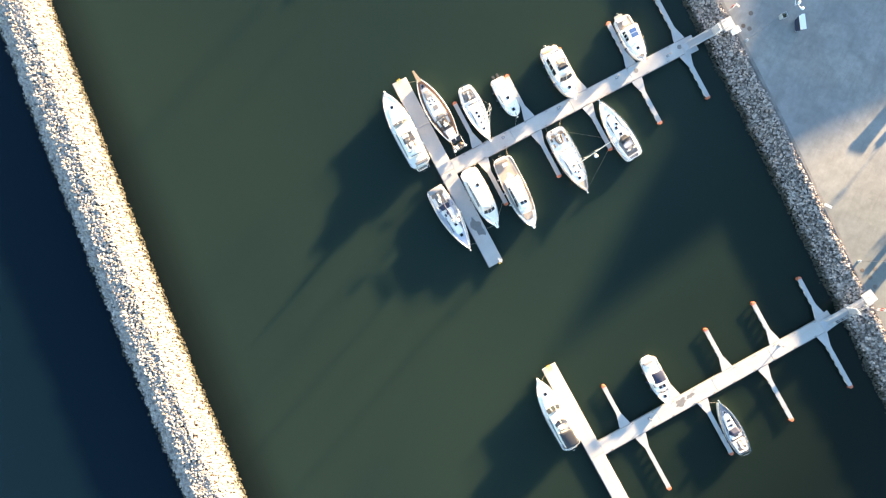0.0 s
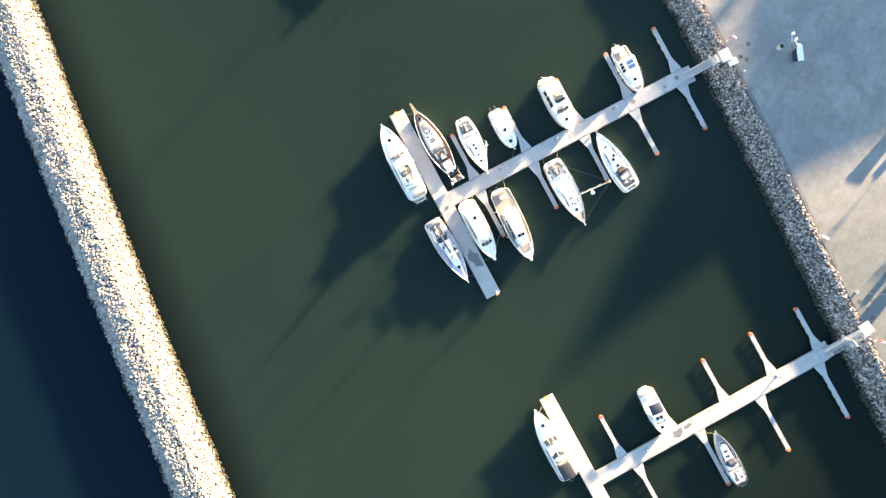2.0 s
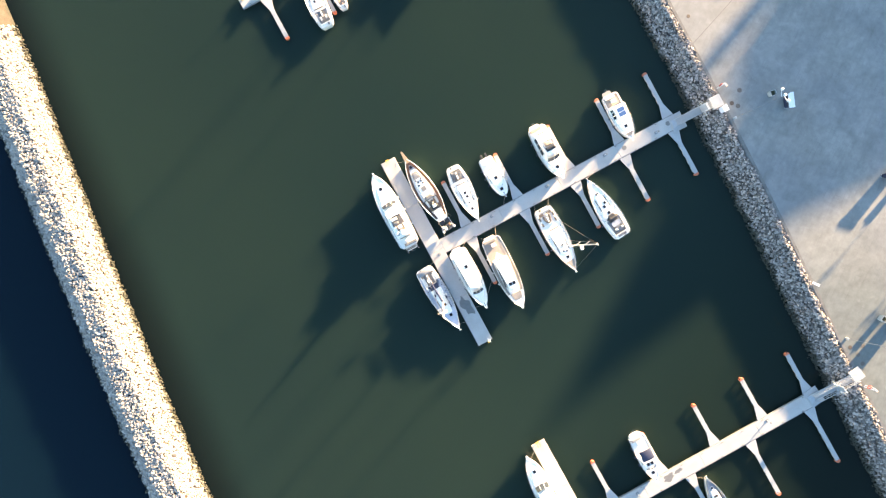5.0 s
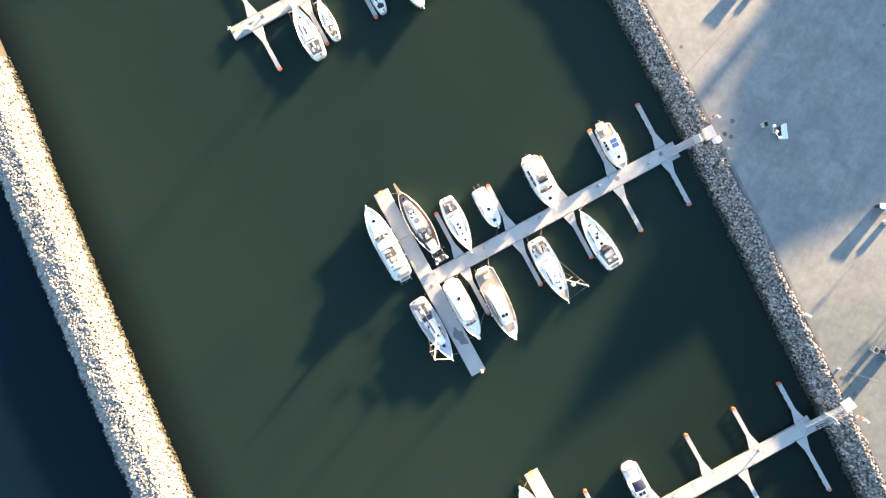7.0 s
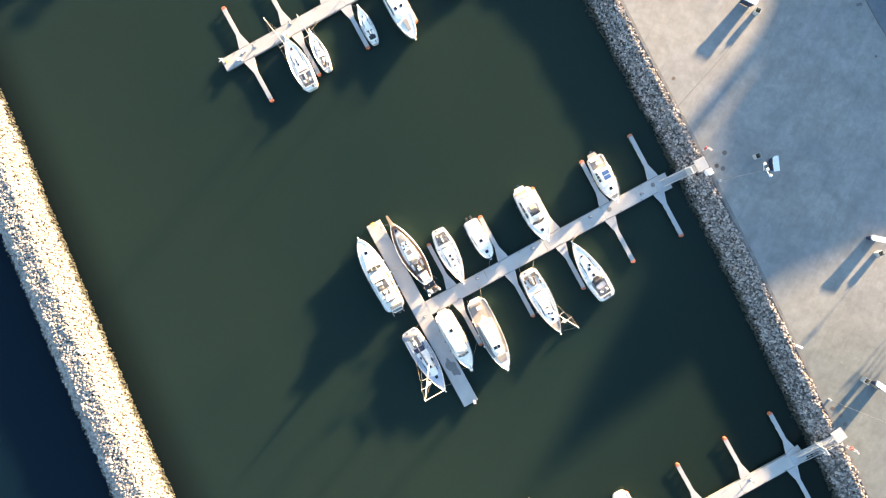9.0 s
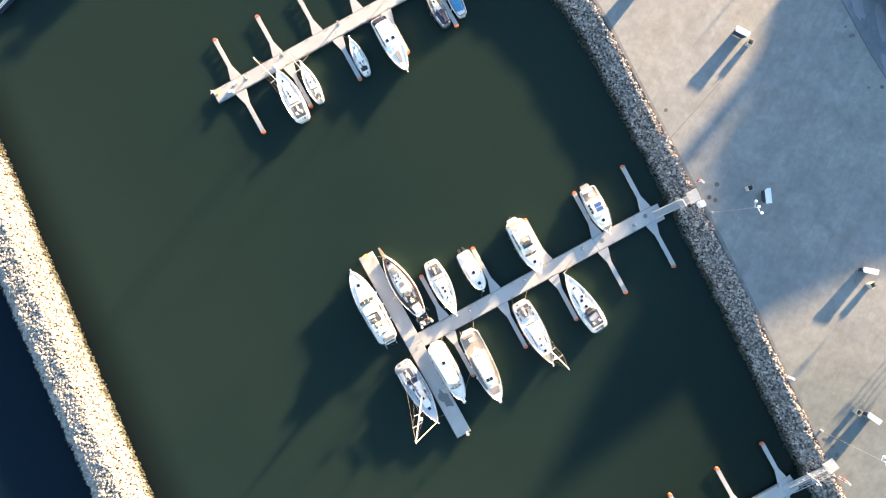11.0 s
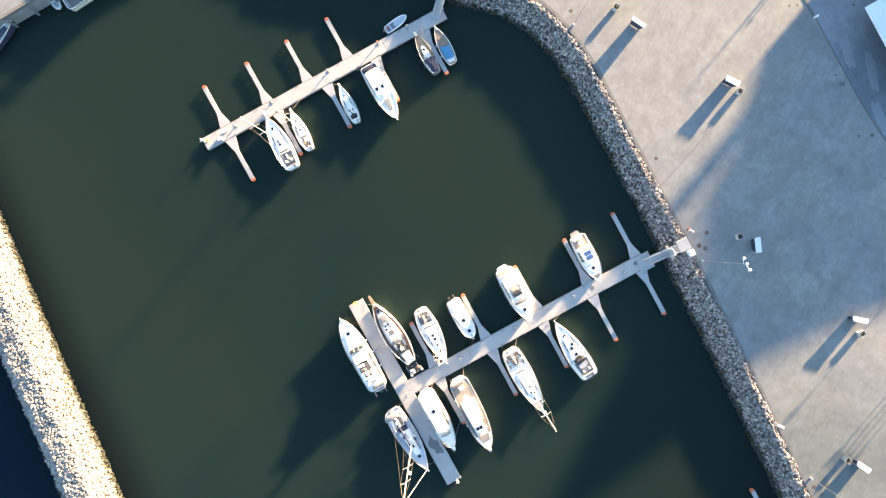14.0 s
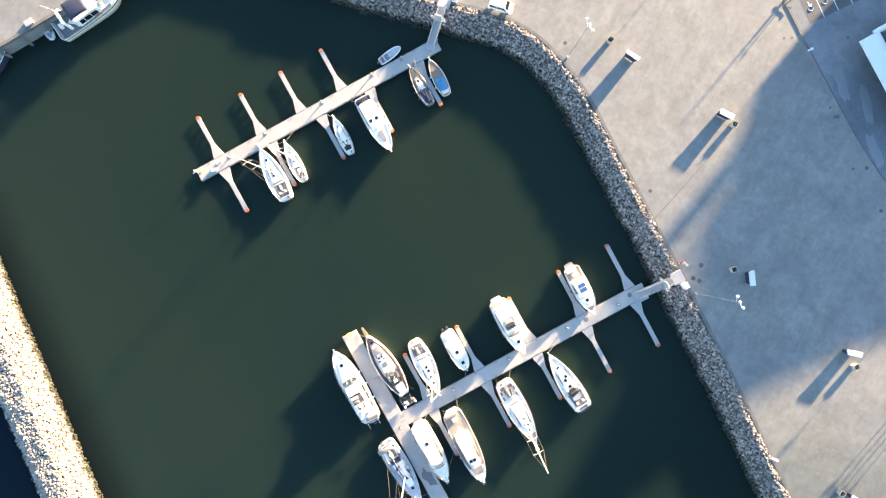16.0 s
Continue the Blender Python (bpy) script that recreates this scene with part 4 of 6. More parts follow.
def flybridge(name, stern, deg, L, W, f0, f1, label, house_s, roof_h, screen, fly=None, bimini=None, hatches=(), sunpad=None, cockpit_mat="greyteak", tr=0.86, sm=0.42, p=2.3, platform=0.8, glass_n=3, arch=None, roof_mat="gel", platform_mat="gel", fend=1, pad_mat="pad", sidewin=3, deck="deckw", hull_mat="gel", stripe=None, side_deck=None, blunt=0.68, pad_w=0.62, trunk=0.0, pulpit=0.0, seat_mat=None, slats=0, cabin_w=1.0, bimini_w=0.84):
    """A motor yacht: hull, cabin with raked screen, upper helm, cockpit and platform."""
    r = boat_thing(name, stern, deg, label)
    X0 = platform
    h = Hull(r, L, W, tr, f0, f1, hull_mat, deck, sm=sm, p=p, stripe=stripe, blunt=blunt)
    a, b = house_s[0] * L, house_s[1] * L
    za = h.z(house_s[0])
    wa, wb = 2 * h.w(house_s[0]) * 0.86 * cabin_w, 2 * h.w(house_s[1]) * 0.78 * cabin_w
    house("cabin", r, a, b, wa, wb, za - 0.1, za + roof_h, roof_mat, fore=screen * 1.0, aft=0.1, side=0.14, bow=0.25, r=0.45)
    windscreen(r, b - screen * 0.12, wb * 0.9, za + 0.3 + 0.28 * roof_h, za + roof_h - 0.1, screen * 0.34, glass_n, bow=0.24)
    side_windows(r, a + 0.4, b - screen - 0.3, (wa + wb) / 2 + 0.06, za + 0.35, za + roof_h - 0.25, sidewin, lean=0.08)
    zt = za + roof_h
    if fly:
        x0, x1, kind = fly[0] * L, fly[1] * L, fly[2]
        w = wa * 0.88
        bm = B_()
        loft(bm, [ring(x0, x1, w, w * 0.85, zt - 0.05, 0.4, bow=0.2), ring(x0 + 0.1, x1 - 0.2, w - 0.1, w * 0.85 - 0.15, zt + 0.36, 0.4, bow=0.2), ring(x0 + 0.25, x1 - 0.4, w - 0.4, w * 0.85 - 0.5, zt + 0.36, 0.3, bow=0.15), ring(x0 + 0.25, x1 - 0.4, w - 0.45, w * 0.85 - 0.55, zt + 0.05, 0.3, bow=0.15)], cap0=False, cap1=False)
        f = part("upper_coaming", bm, "gel", r)
        part("upper_deck", loft(B_(), [ring(x0 + 0.2, x1 - 0.35, w - 0.35, w * 0.85 - 0.45, zt - 0.02, 0.3), ring(x0 + 0.2, x1 - 0.35, w - 0.35, w * 0.85 - 0.45, zt + 0.05, 0.3)]), kind, r)
        m = (x0 + x1) / 2
        if len(fly) > 3:
            part("helm_seat", box(B_(), m - 0.8, m - 0.05, -0.55, 0.6, zt + 0.05, zt + 0.5, 0.16), pad_mat, r)
            part("helm_console", box(B_(), m + 0.12, m + 0.6, -0.78, 0.78, zt + 0.05, zt + 0.6, 0.1), "dark", r)
        else:
            for k in (1, -1):
                part("bench", box(B_(), x0 + 0.4, m - 0.1, min(k * (w / 2 - 0.75), k * (w / 2 - 0.3)), max(k * (w / 2 - 0.75), k * (w / 2 - 0.3)), zt + 0.05, zt + 0.42, 0.06), seat_mat or pad_mat, r)
            part("bench", box(B_(), x0 + 0.3, x0 + 0.8, -w / 2 + 0.8, w / 2 - 0.8, zt + 0.05, zt + 0.42, 0.06), seat_mat or pad_mat, r)
            part("table", box(B_(), m - 0.75, m - 0.15, -0.35, 0.35, zt + 0.05, zt + 0.62, 0.03), "gel", r)
            part("helm_seat", box(B_(), m + 0.15, m + 0.6, -0.1, 0.75, zt + 0.05, zt + 0.75, 0.1), pad_mat, r)
            part("helm_console", box(B_(), x1 - 1.1, x1 - 0.6, -0.2, 0.9, zt + 0.05, zt + 0.8, 0.12), "gel", r)
        plate("wind_deflector", r, [(x1 - 0.35, -w * 0.36, zt + 0.38), (x1 - 0.35, w * 0.36, zt + 0.38), (x1 - 0.6, w * 0.33, zt + 0.55), (x1 - 0.6, -w * 0.33, zt + 0.55)], "glass", 0.02)
    if bimini:
        x0, x1, colour, z = bimini[0] * L, bimini[1] * L, bimini[2], bimini[3]
        w = wa * bimini_w
        n = 8
        bm = B_()
        loft(bm, [[(x0 + (x1 - x0) * i / n, y, z + 0.1 * math.sin(math.pi * i / n) - 0.16 * (2 * y / w) ** 2 + dz) for dz, ys in ((0, [(-0.5 + q / 6) * w for q in range(7)]), (-0.03, [(0.5 - q / 6) * w for q in range(7)])) for y in ys] for i in range(n + 1)])
        bi = part("bimini", bm, colour, r, smooth=True)
        for x in (x0 + 0.1, (x0 + x1) / 2, x1 - 0.1):
            part("bow_frame", tube(B_(), [(x, -w / 2, za + 0.2), (x, -w / 2, z - 0.2), (x, 0, z + 0.0), (x, w / 2, z - 0.2), (x, w / 2, za + 0.2)], 0.018, 4), "steel", bi)
    if arch:
        x, z = arch[0] * L, arch[1]
        w = wa * 0.9
        ar = part("radar_arch", loft(B_(), [[(x + dx + (0.5 if abs(y) > w * 0.4 else 0) * 0.5, y, zz) for dx, y, zz in ((-0.25, y, zz), (0.25, y, zz), (0.25, y * 0.93, zz - 0.15), (-0.25, y * 0.93, zz - 0.15))] for y, zz in ((-w / 2, za + 0.4), (-w * 0.46, z - 0.2), (-w * 0.36, z), (w * 0.36, z), (w * 0.46, z - 0.2), (w / 2, za + 0.4))]), "gel", r)
        part("radar", loft(B_(), [[(x + rr * math.cos(q), rr * math.sin(q), z + dz) for q in (math.tau * k / 12 for k in range(12))] for rr, dz in ((0.22, 0), (0.3, 0.06), (0.3, 0.18), (0.15, 0.25))]), "gel", ar, smooth=True)
        part("aerial", tube(B_(), [(x, w * 0.4, z), (x - 0.6, w * 0.42, z + 2.2)], 0.02, 4), "spar", ar)
    bm = B_()
    for k in (1, -1):
        tube(bm, [(s * L, k * (h.w(s) - 0.03), h.z(s) + 0.06) for s in (0.02, 0.12, 0.25, 0.4, 0.55, 0.7, 0.82, 0.92)], 0.035, 4)
    part("rub_rail", bm, "pole", r)
    for k in (1, -1):
        part("wiper", tube(B_(), [(b - 0.1, k * 0.35, za + 0.5), (b - screen * 0.35, k * 0.55, za + roof_h * 0.75)], 0.02, 4), "dark", r)
    part("vent_grille", box(B_(), a - 0.02, a + 0.1, -wa * 0.3, wa * 0.3, zt - 0.02, zt + 0.03, 0.01), "dark", r)
    for s, y in hatches:
        inside = a < s * L < b - screen
        hatch(r, s * L, y, (zt + 0.01) if inside else h.z(s) + (0.2 if trunk and s < trunk else 0.03))
    if sunpad:
        s0, s1, colour = sunpad
        slab("sun_pad", r, s0 * L, s1 * L, 2 * h.w(s0) * pad_w, 2 * h.w(s1) * pad_w, h.z(s0) - 0.02, h.z(s1) + 0.14, colour, 0.25)
    x1 = a - 0.1
    if x1 > 1.0:
        ww = 2 * h.w(0.1) * 0.84
        part("cockpit_sole", loft(B_(), [ring(0.3, x1, ww, ww, h.z(0) - 0.02, 0.15), ring(0.3, x1, ww, ww, h.z(0) + 0.03, 0.15)]), cockpit_mat, r)
        seat(r, 0.3, 0.8, -ww / 2 + 0.1, ww / 2 - 0.7, h.z(0), h.z(0) + 0.42, pad_mat)
        part("cockpit_table", box(B_(), 1.1, min(1.7, x1 - 0.1), -0.4, 0.4, h.z(0), h.z(0) + 0.6, 0.04), "gel", r)
    if platform:
        w = 2 * h.w(0) * 0.88
        pl = part("swim_platform", loft(B_(), [ring(-platform, 0.05, w * 0.92, w, 0.32, 0.25), ring(-platform, 0.05, w * 0.92, w, 0.42, 0.25)]), platform_mat, r)
        for i in range(slats):
            y = -w * 0.42 + w * 0.84 * (i + 0.5) / slats
            part("slat", box(B_(), -platform + 0.12, -0.06, y - w * 0.3 / slats, y + w * 0.3 / slats, 0.42, 0.45), "dark", pl)
        part("ladder", tube(B_(), [(-platform + 0.02, -0.2, 0.46), (-platform - 0.35, -0.2, 0.44), (-platform - 0.35, 0.2, 0.44), (-platform + 0.02, 0.2, 0.46)], 0.025, 5), "steel", pl)
    if side_deck:
        bm = B_()
        for k in (1, -1):
            loft(bm, [[(s * L, k * (h.w(s) - d), h.z(s) + e) for d, e in ((0.14, 0.0), (0.14, 0.03), (0.62, 0.035), (0.62, 0.0))] for s in [0.05 + 0.75 * i / 12 for i in range(13)]])
        part("side_deck", bm, side_deck, r)
    if trunk:
        s0, s1 = house_s[1] - 0.02, trunk
        house("trunk_cabin", r, s0 * L, s1 * L, 2 * h.w(s0) * 0.7, max(0.5, 2 * h.w(s1) * 0.62), h.z(s0) - 0.1, h.z(s1) + 0.16, fore=0.35, aft=0.0, side=0.1, bow=0.3, r=0.35)
    if pulpit:
        pp = part("bow_pulpit", loft(B_(), [ring(L - 0.7, L + pulpit, 0.75, 0.42, z, 0.18) for z in (h.z(1) - 0.06, h.z(1) + 0.05)]), "gel", r)
        part("pulpit_rail", tube(B_(), [(L - 0.6, 0.36, h.z(1) + 0.65), (L + pulpit - 0.1, 0.2, h.z(1) + 0.65), (L + pulpit, 0, h.z(1) + 0.65), (L + pulpit - 0.1, -0.2, h.z(1) + 0.65), (L - 0.6, -0.36, h.z(1) + 0.65)], 0.018, 4), "steel", pp)
    h.rail(0.42, 0.985, 0.65, 8)
    if fend:
        h.fenders((0.25, 0.45, 0.62), fend, "fendw" if L > 12 else "fendb")
    cleats(h, (0.06, 0.5, 0.88))
    anchor(h)
    return h


def sailing(stern, deg, L, W, label, tr=0.8, f0=1.05, f1=1.35, roof=(0.34, 0.78), well=(0.06, 0.3), hatches=(), mast=None, hood=None, boom=0.0, wheels=1, hull_mat="gel", deck="deckw", sm=0.38, p=2.0, cover="navy", rim="gel", well_mat="greyteak", fend=1, stripe=None, radar=None, furl=True, windows=3, bimini=None, roof_w=0.6, spread=0.95, rails=True, useat=False, cover_panels=0, bow_deck=None, spar="spar"):
    """A cruising yacht: hull, coach roof, cockpit, rails and, where it has one, the mast."""
    r = boat_thing("sailing_boat", stern, deg, label)
    h = Hull(r, L, W, tr, f0, f1, hull_mat, deck, sm=sm, p=p, rim=rim, stripe=stripe, rimh=0.05)
    a, b = roof[0] * L, roof[1] * L
    wa, wb = 2 * h.w(roof[0]) * roof_w, 2 * h.w(roof[1]) * roof_w
    zr = h.z(roof[0]) + 0.24
    house("coach_roof", r, a, b, wa, max(wb, 0.5), h.z(roof[0]) - 0.08, zr, fore=0.7, aft=0.05, side=0.16, bow=0.25, r=0.35)
    if windows:
        side_windows(r, a + 0.4, b - 1.1, (wa + wb) / 2 + 0.05, h.z(roof[0]) + 0.12, zr - 0.1, windows, lean=0.12)
    for s, y, q in hatches:
        hatch(r, s * L, y, (zr + 0.01) if a < s * L < b - 0.7 else h.z(s) + 0.03, q, q)
    cockpit(h, well[0], well[1], 0.68, floor="deckw" if useat else well_mat, wheels=wheels, bench="pad" if well_mat == "grey" else "deckw")
    if useat:
        x0, x1 = well[0] * L, well[1] * L
        zf = h.z(well[0])
        part("bench", tube(B_(), [(x0 + 0.9, 0.55, zf + 0.25), (x1 - 0.9, 0.5, zf + 0.25), (x1 - 0.35, 0.3, zf + 0.25), (x1 - 0.2, 0, zf + 0.25), (x1 - 0.35, -0.3, zf + 0.25), (x1 - 0.9, -0.5, zf + 0.25), (x0 + 0.9, -0.55, zf + 0.25)], 0.19, 7), "umber", r)
        for k in (1, -1):
            slab("cushion", r, x0 + 0.3, x0 + 0.75, 1.0, 1.0, zf, zf + 0.28, "umber").location.y = k * 0.8
            for q in (0.25, 0.62):
                slab("side_cushion", r, x0 + q * 3, x0 + q * 3 + 0.7, 0.28, 0.28, zf, zf + 0.34, "umber").location.y = k * 1.28
    for i in range(cover_panels):
        x0, x1 = well[0] * L + 0.15, well[1] * L - 0.35
        y = h.w(well[0]) * 0.6 * (i - (cover_panels - 1) / 2)
        slab("well_cover", r, x0, x1, 0.62, 0.62, h.z(well[0]) + 0.24, h.z(well[0]) + 0.3, "grey", 0.06).location.y = y
    if bow_deck:
        fs = [0.84 + 0.125 * i / 6 for i in range(7)]
        part("bow_deck", loft(B_(), [[(s * L, k * max(h.w(s) - 0.14, 0.02), h.z(s) + 0.025) for k in (1, -1)] + [(s * L, k * max(h.w(s) - 0.14, 0.02), h.z(s) - 0.02) for k in (-1, 1)] for s in fs]), bow_deck, r)
    if hood:
        x0, x1 = (hood[0]) * L, hood[1] * L
        house("spray_hood", r, x0, x1, wa * 0.95, wa * 0.75, zr - 0.1, zr + 0.6, hood[2], fore=(x1 - x0) * 0.6, aft=0.0, side=0.2, r=0.3)
    if bimini:
        x0, x1, colour = bimini[0] * L, bimini[1] * L, bimini[2]
        w = 2 * h.w(0.15) * 0.8
        n = 6
        bi = part("bimini", loft(B_(), [[(x0 + (x1 - x0) * i / n, y, f0 + 2.0 + 0.08 * math.sin(math.pi * i / n) - 0.2 * (2 * y / w) ** 2 + dz) for dz, ys in ((0, [(-0.5 + q / 6) * w for q in range(7)]), (-0.03, [(0.5 - q / 6) * w for q in range(7)])) for y in ys] for i in range(n + 1)]), colour, r, smooth=True)
        for x in (x0 + 0.05, x1 - 0.05):
            part("bow_frame", tube(B_(), [(x, -w / 2, f0), (x, -w / 2, f0 + 1.8), (x, 0, f0 + 2.0), (x, w / 2, f0 + 1.8), (x, w / 2, f0)], 0.018, 4), "steel", bi)
    if mast:
        rig(h, mast[0], mast[1], boom, cover=cover, radar=radar, mast_z=zr - 0.05 if a < mast[0] * L < b else None, furl=furl, spread=spread, r=0.1 if L > 11 else 0.062, spar=spar)
    for s in (0.42, 0.55):
        for k in (1, -1):
            part("winch", tube(B_(), [(s * L * 0.8, k * wa * 0.62, h.z(0.3)), (s * L * 0.8, k * wa * 0.62, h.z(0.3) + 0.22)], 0.08, 8), "steel", r)
    bm = B_()
    for k in (1, -1):
        tube(bm, [(a + 0.5, k * wa * 0.38, zr + 0.02), (a + 0.8, k * wa * 0.38, zr + 0.09), (b - 1.4, k * wb * 0.42, zr + 0.09), (b - 1.1, k * wb * 0.42, zr + 0.0)], 0.016, 5)
    part("grab_rail", bm, "steel", r)
    bm = B_()
    for k in (1, -1):
        tube(bm, [(s * L, k * (h.w(s) * 0.8 + 0.05), h.z(s) + 0.05) for s in (0.3, 0.4, 0.5, 0.6, 0.7)], 0.03, 4)
    part("genoa_track", bm, "steel", r)
    bm = B_()
    for k in (1, -1):
        tube(bm, [(s * L, k * (h.w(s) - 0.05), h.z(s) + 0.09) for s in (0.02, 0.12, 0.25, 0.4, 0.55, 0.7, 0.82, 0.92)], 0.03, 4)
    part("toe_rail", bm, "pole", r)
    part("pushpit_locker", box(B_(), 0.12, 0.5, -h.w(0) * 0.62, -h.w(0) * 0.25, f0, f0 + 0.2, 0.04), "grey", r)
    part("mainsheet_traveller", box(B_(), a - 0.12, a + 0.02, -wa * 0.42, wa * 0.42, zr, zr + 0.06, 0.01), "dark", r)
    if rails:
        h.rail(0.02, 0.985, 0.62, 11)
        bm = B_()
        tube(bm, [(0.1, -h.w(0) + 0.1, f0 + 0.62), (0.02, 0, f0 + 0.62), (0.1, h.w(0) - 0.1, f0 + 0.62)], 0.018, 4)
        part("stern_rail", bm, "steel", r)
    if fend:
        h.fenders((0.28, 0.45, 0.6), fend)
    cleats(h, (0.05, 0.88))
    anchor(h)
    return h


h = flybridge("motor_yacht", (-2.98, 16.58), 117.4, 14.3, 4.1, 1.35, 2.0, "large white flybridge motor yacht with grey upper seats", (0.13, 0.6), 1.35, 1.4, fly=(0.16, 0.44, "tarp"), hatches=((0.8, 0.0),), platform=0.6, platform_mat="gel", fend=-1, glass_n=3, stripe="dark", pad_mat="grey", blunt=0.7, p=2.55, seat_mat="gel", cockpit_mat="deckw", slats=9, trunk=0.86)
sm = part("signal_mast", loft(B_(), [[(x + a, b, z) for a, b in ((-q, -0.07), (q, -0.07), (q, 0.07), (-q, 0.07))] for x, q, z in ((2.9, 0.6, 2.6), (2.6, 0.4, 3.8), (2.4, 0.2, 4.8), (2.3, 0.06, 5.9))]), "gel", h.root)
part("radar", loft(B_(), [[(2.95 + rr * math.cos(a), rr * math.sin(a), 4.0 + dz) for a in (math.tau * q / 12 for q in range(12))] for rr, dz in ((0.22, 0), (0.3, 0.05), (0.3, 0.17), (0.16, 0.24))]), "gel", sm, smooth=True)
for y in (-1.1, 0.9):
    part("davit", tube(B_(), [(0.3, y, 1.4), (-0.2, y, 1.75), (-1.0, y, 1.7)], 0.05, 6), "steel", h.root)
classic_yacht()
h = sailing((4.5, 30.9), -64.3, 10.7, 3.6, "white sailing boat with dark cockpit and short mast", hatches=((0.5, 0, 0.42), (0.57, 0.1, 0.4), (0.68, 0, 0.3), (0.79, 0, 0.4)), tr=0.66, mast=(0.74, 12.0), well=(0.08, 0.27), well_mat="grey", cover_panels=2, fend=-1, cover="gel")
canvas_folds(h, 0.08, 0.26, 4, 2, ("pad", "gel", "dark"), 1.3, 0.5, 0.3)
h = flybridge("motor_boat", (10.4, 32.4), -61.5, 7.7, 3.0, 0.9, 1.25, "small white motor boat with twin black outboards", (0.3, 0.78), 0.6, 0.9, hatches=((0.54, 0.0), (0.83, 0)), cockpit_mat="deckw", platform=0.0, fend=-1, sidewin=2, glass_n=0, blunt=0.5, p=3.0, pad_mat="gel")
for y in (-0.42, 0.42):
    o = part("outboard", loft(B_(), [ring(-0.75, -0.1, 0.42, 0.46, z, 0.15) for z in (0.75, 1.0)] + [ring(-0.68, -0.16, 0.34, 0.38, 1.2, 0.15)]), "dark", h.root)
    part("leg", box(B_(), -0.5, -0.2, y - 0.08, y + 0.08, -0.3, 0.8), "dark", o)
    o.location.y = y
    o.children[0].location.y = -y
flybridge("motor_yacht", (19.6, 37.9), -62.6, 10.3, 3.75, 1.25, 1.75, "white flybridge motor cruiser with a tan helm seat", (0.16, 0.66), 1.6, 1.2, fly=(0.3, 0.54, "deckw", "helm"), hatches=((0.8, 0.0),), platform=0.5, fend=-1, pad_mat="canopy", cockpit_mat="deckw", seat_mat="gel", glass_n=2, trunk=0.86, pulpit=0.35, blunt=0.62)
sailing((20.6, 23.2), -62.2, 12.7, 4.0, "white cruising yacht with tall mast and U-shaped cockpit seat", tr=0.84, hatches=((0.6, 0.1, 0.4), (0.68, -0.2, 0.3), (0.7, 0.35, 0.3), (0.78, 0, 0.5)), mast=(0.605, 19.6), well=(0.05, 0.24), useat=True, bow_deck="tarp", rim="greyteak", radar=0.57, furl=False, cover="gel", fend=-1, well_mat="greyteak", f0=1.15, f1=1.5)
h = sailing((35.4, 18.1), 122.9, 12.0, 3.9, "white yacht hull with an open grey cockpit and no mast", tr=0.8, sm=0.3, hatches=((0.42, 0, 0.5), (0.53, 0.1, 0.5), (0.58, -0.35, 0.45), (0.74, 0, 0.5)), well=(0.07, 0.31), wheels=2, well_mat="grey", hood=(0.31, 0.365, "dark"), fend=1, f0=1.1, f1=1.4, bow_deck="cream")
slab("companion_hood", h.root, 3.3, 4.6, 1.3, 1.1, 1.4, 1.75, "dark", 0.2)
slab("clear_screen", h.root, 2.3, 3.25, 1.7, 1.7, 1.45, 1.6, "clear", 0.3)
slab("well_cover", h.root, 1.35, 2.5, 0.95, 0.95, 1.3, 1.42, "slate", 0.12)
slab("stern_locker", h.root, 0.25, 0.6, 1.6, 1.6, 1.12, 1.3, "slate", 0.08)
h = sailing((-0.9, 12.5), -58.9, 12.6, 3.75, "pale blue-grey sailing yacht with navy canvas and tall mast", hull_mat="ltblue", deck="ltblue", tr=0.82, hatches=((0.6, 0.1, 0.5), (0.77, 0, 0.55)), mast=(0.56, 19.8), well=(0.05, 0.26), boom=5.0, radar=0.5, hood=(0.27, 0.35, "navy"), bimini=(0.02, 0.09, "pad"), cover="navy", fend=1)
canvas_folds(h, 0.05, 0.33, 13, 5, ("clear", "gel", "navy", "slate", "gel", "pad"), 1.35, 0.8, 0.42)
canvas_folds(h, 0.36, 0.62, 9, 8, ("gel", "clear", "gel", "navy", "pad"), 1.42, 0.6, 0.4)
canvas_folds(h, 0.3, 0.6, 7, 3, ("clear", "gel"), 1.2, 0.95, 0.3)
flybridge("motor_yacht", (5.2, 15.8), -62.9, 11.2, 3.7, 1.3, 1.75, "smooth white hardtop motor yacht with a wide windscreen", (0.08, 0.76), 1.55, 1.3, hatches=((0.3, 0.1),), platform=0.35, fend=-1, glass_n=3, sidewin=4, trunk=0.88, pulpit=0.5, blunt=0.62)
flybridge("trawler_yacht", (11.2, 17.9), -65.2, 13.4, 4.0, 1.4, 1.9, "long white trawler yacht with teak decks and grey aft deck", (0.3, 0.78), 1.5, 0.9, hatches=((0.66, 0.33), (0.66, -0.33)), platform=0.3, sunpad=(0.8, 0.9, "tarp"), cockpit_mat="tarp", fend=-1, platform_mat="cream", side_deck="tarp", p=2.5, blunt=0.58, glass_n=0, pad_mat="tarp", pulpit=0.45, cabin_w=0.8)
h = flybridge("motor_boat", (33.0, 43.7), -63.9, 9.0, 3.35, 1.1, 1.5, "white motor cruiser with two blue roof skylights", (0.26, 0.66), 1.35, 0.9, hatches=((0.72, 0.0),), platform=0.75, platform_mat="pad", sunpad=(0.86, 0.93, "grey"), cockpit_mat="tarp", pad_mat="gel", fend=-1, glass_n=0, trunk=0.82)
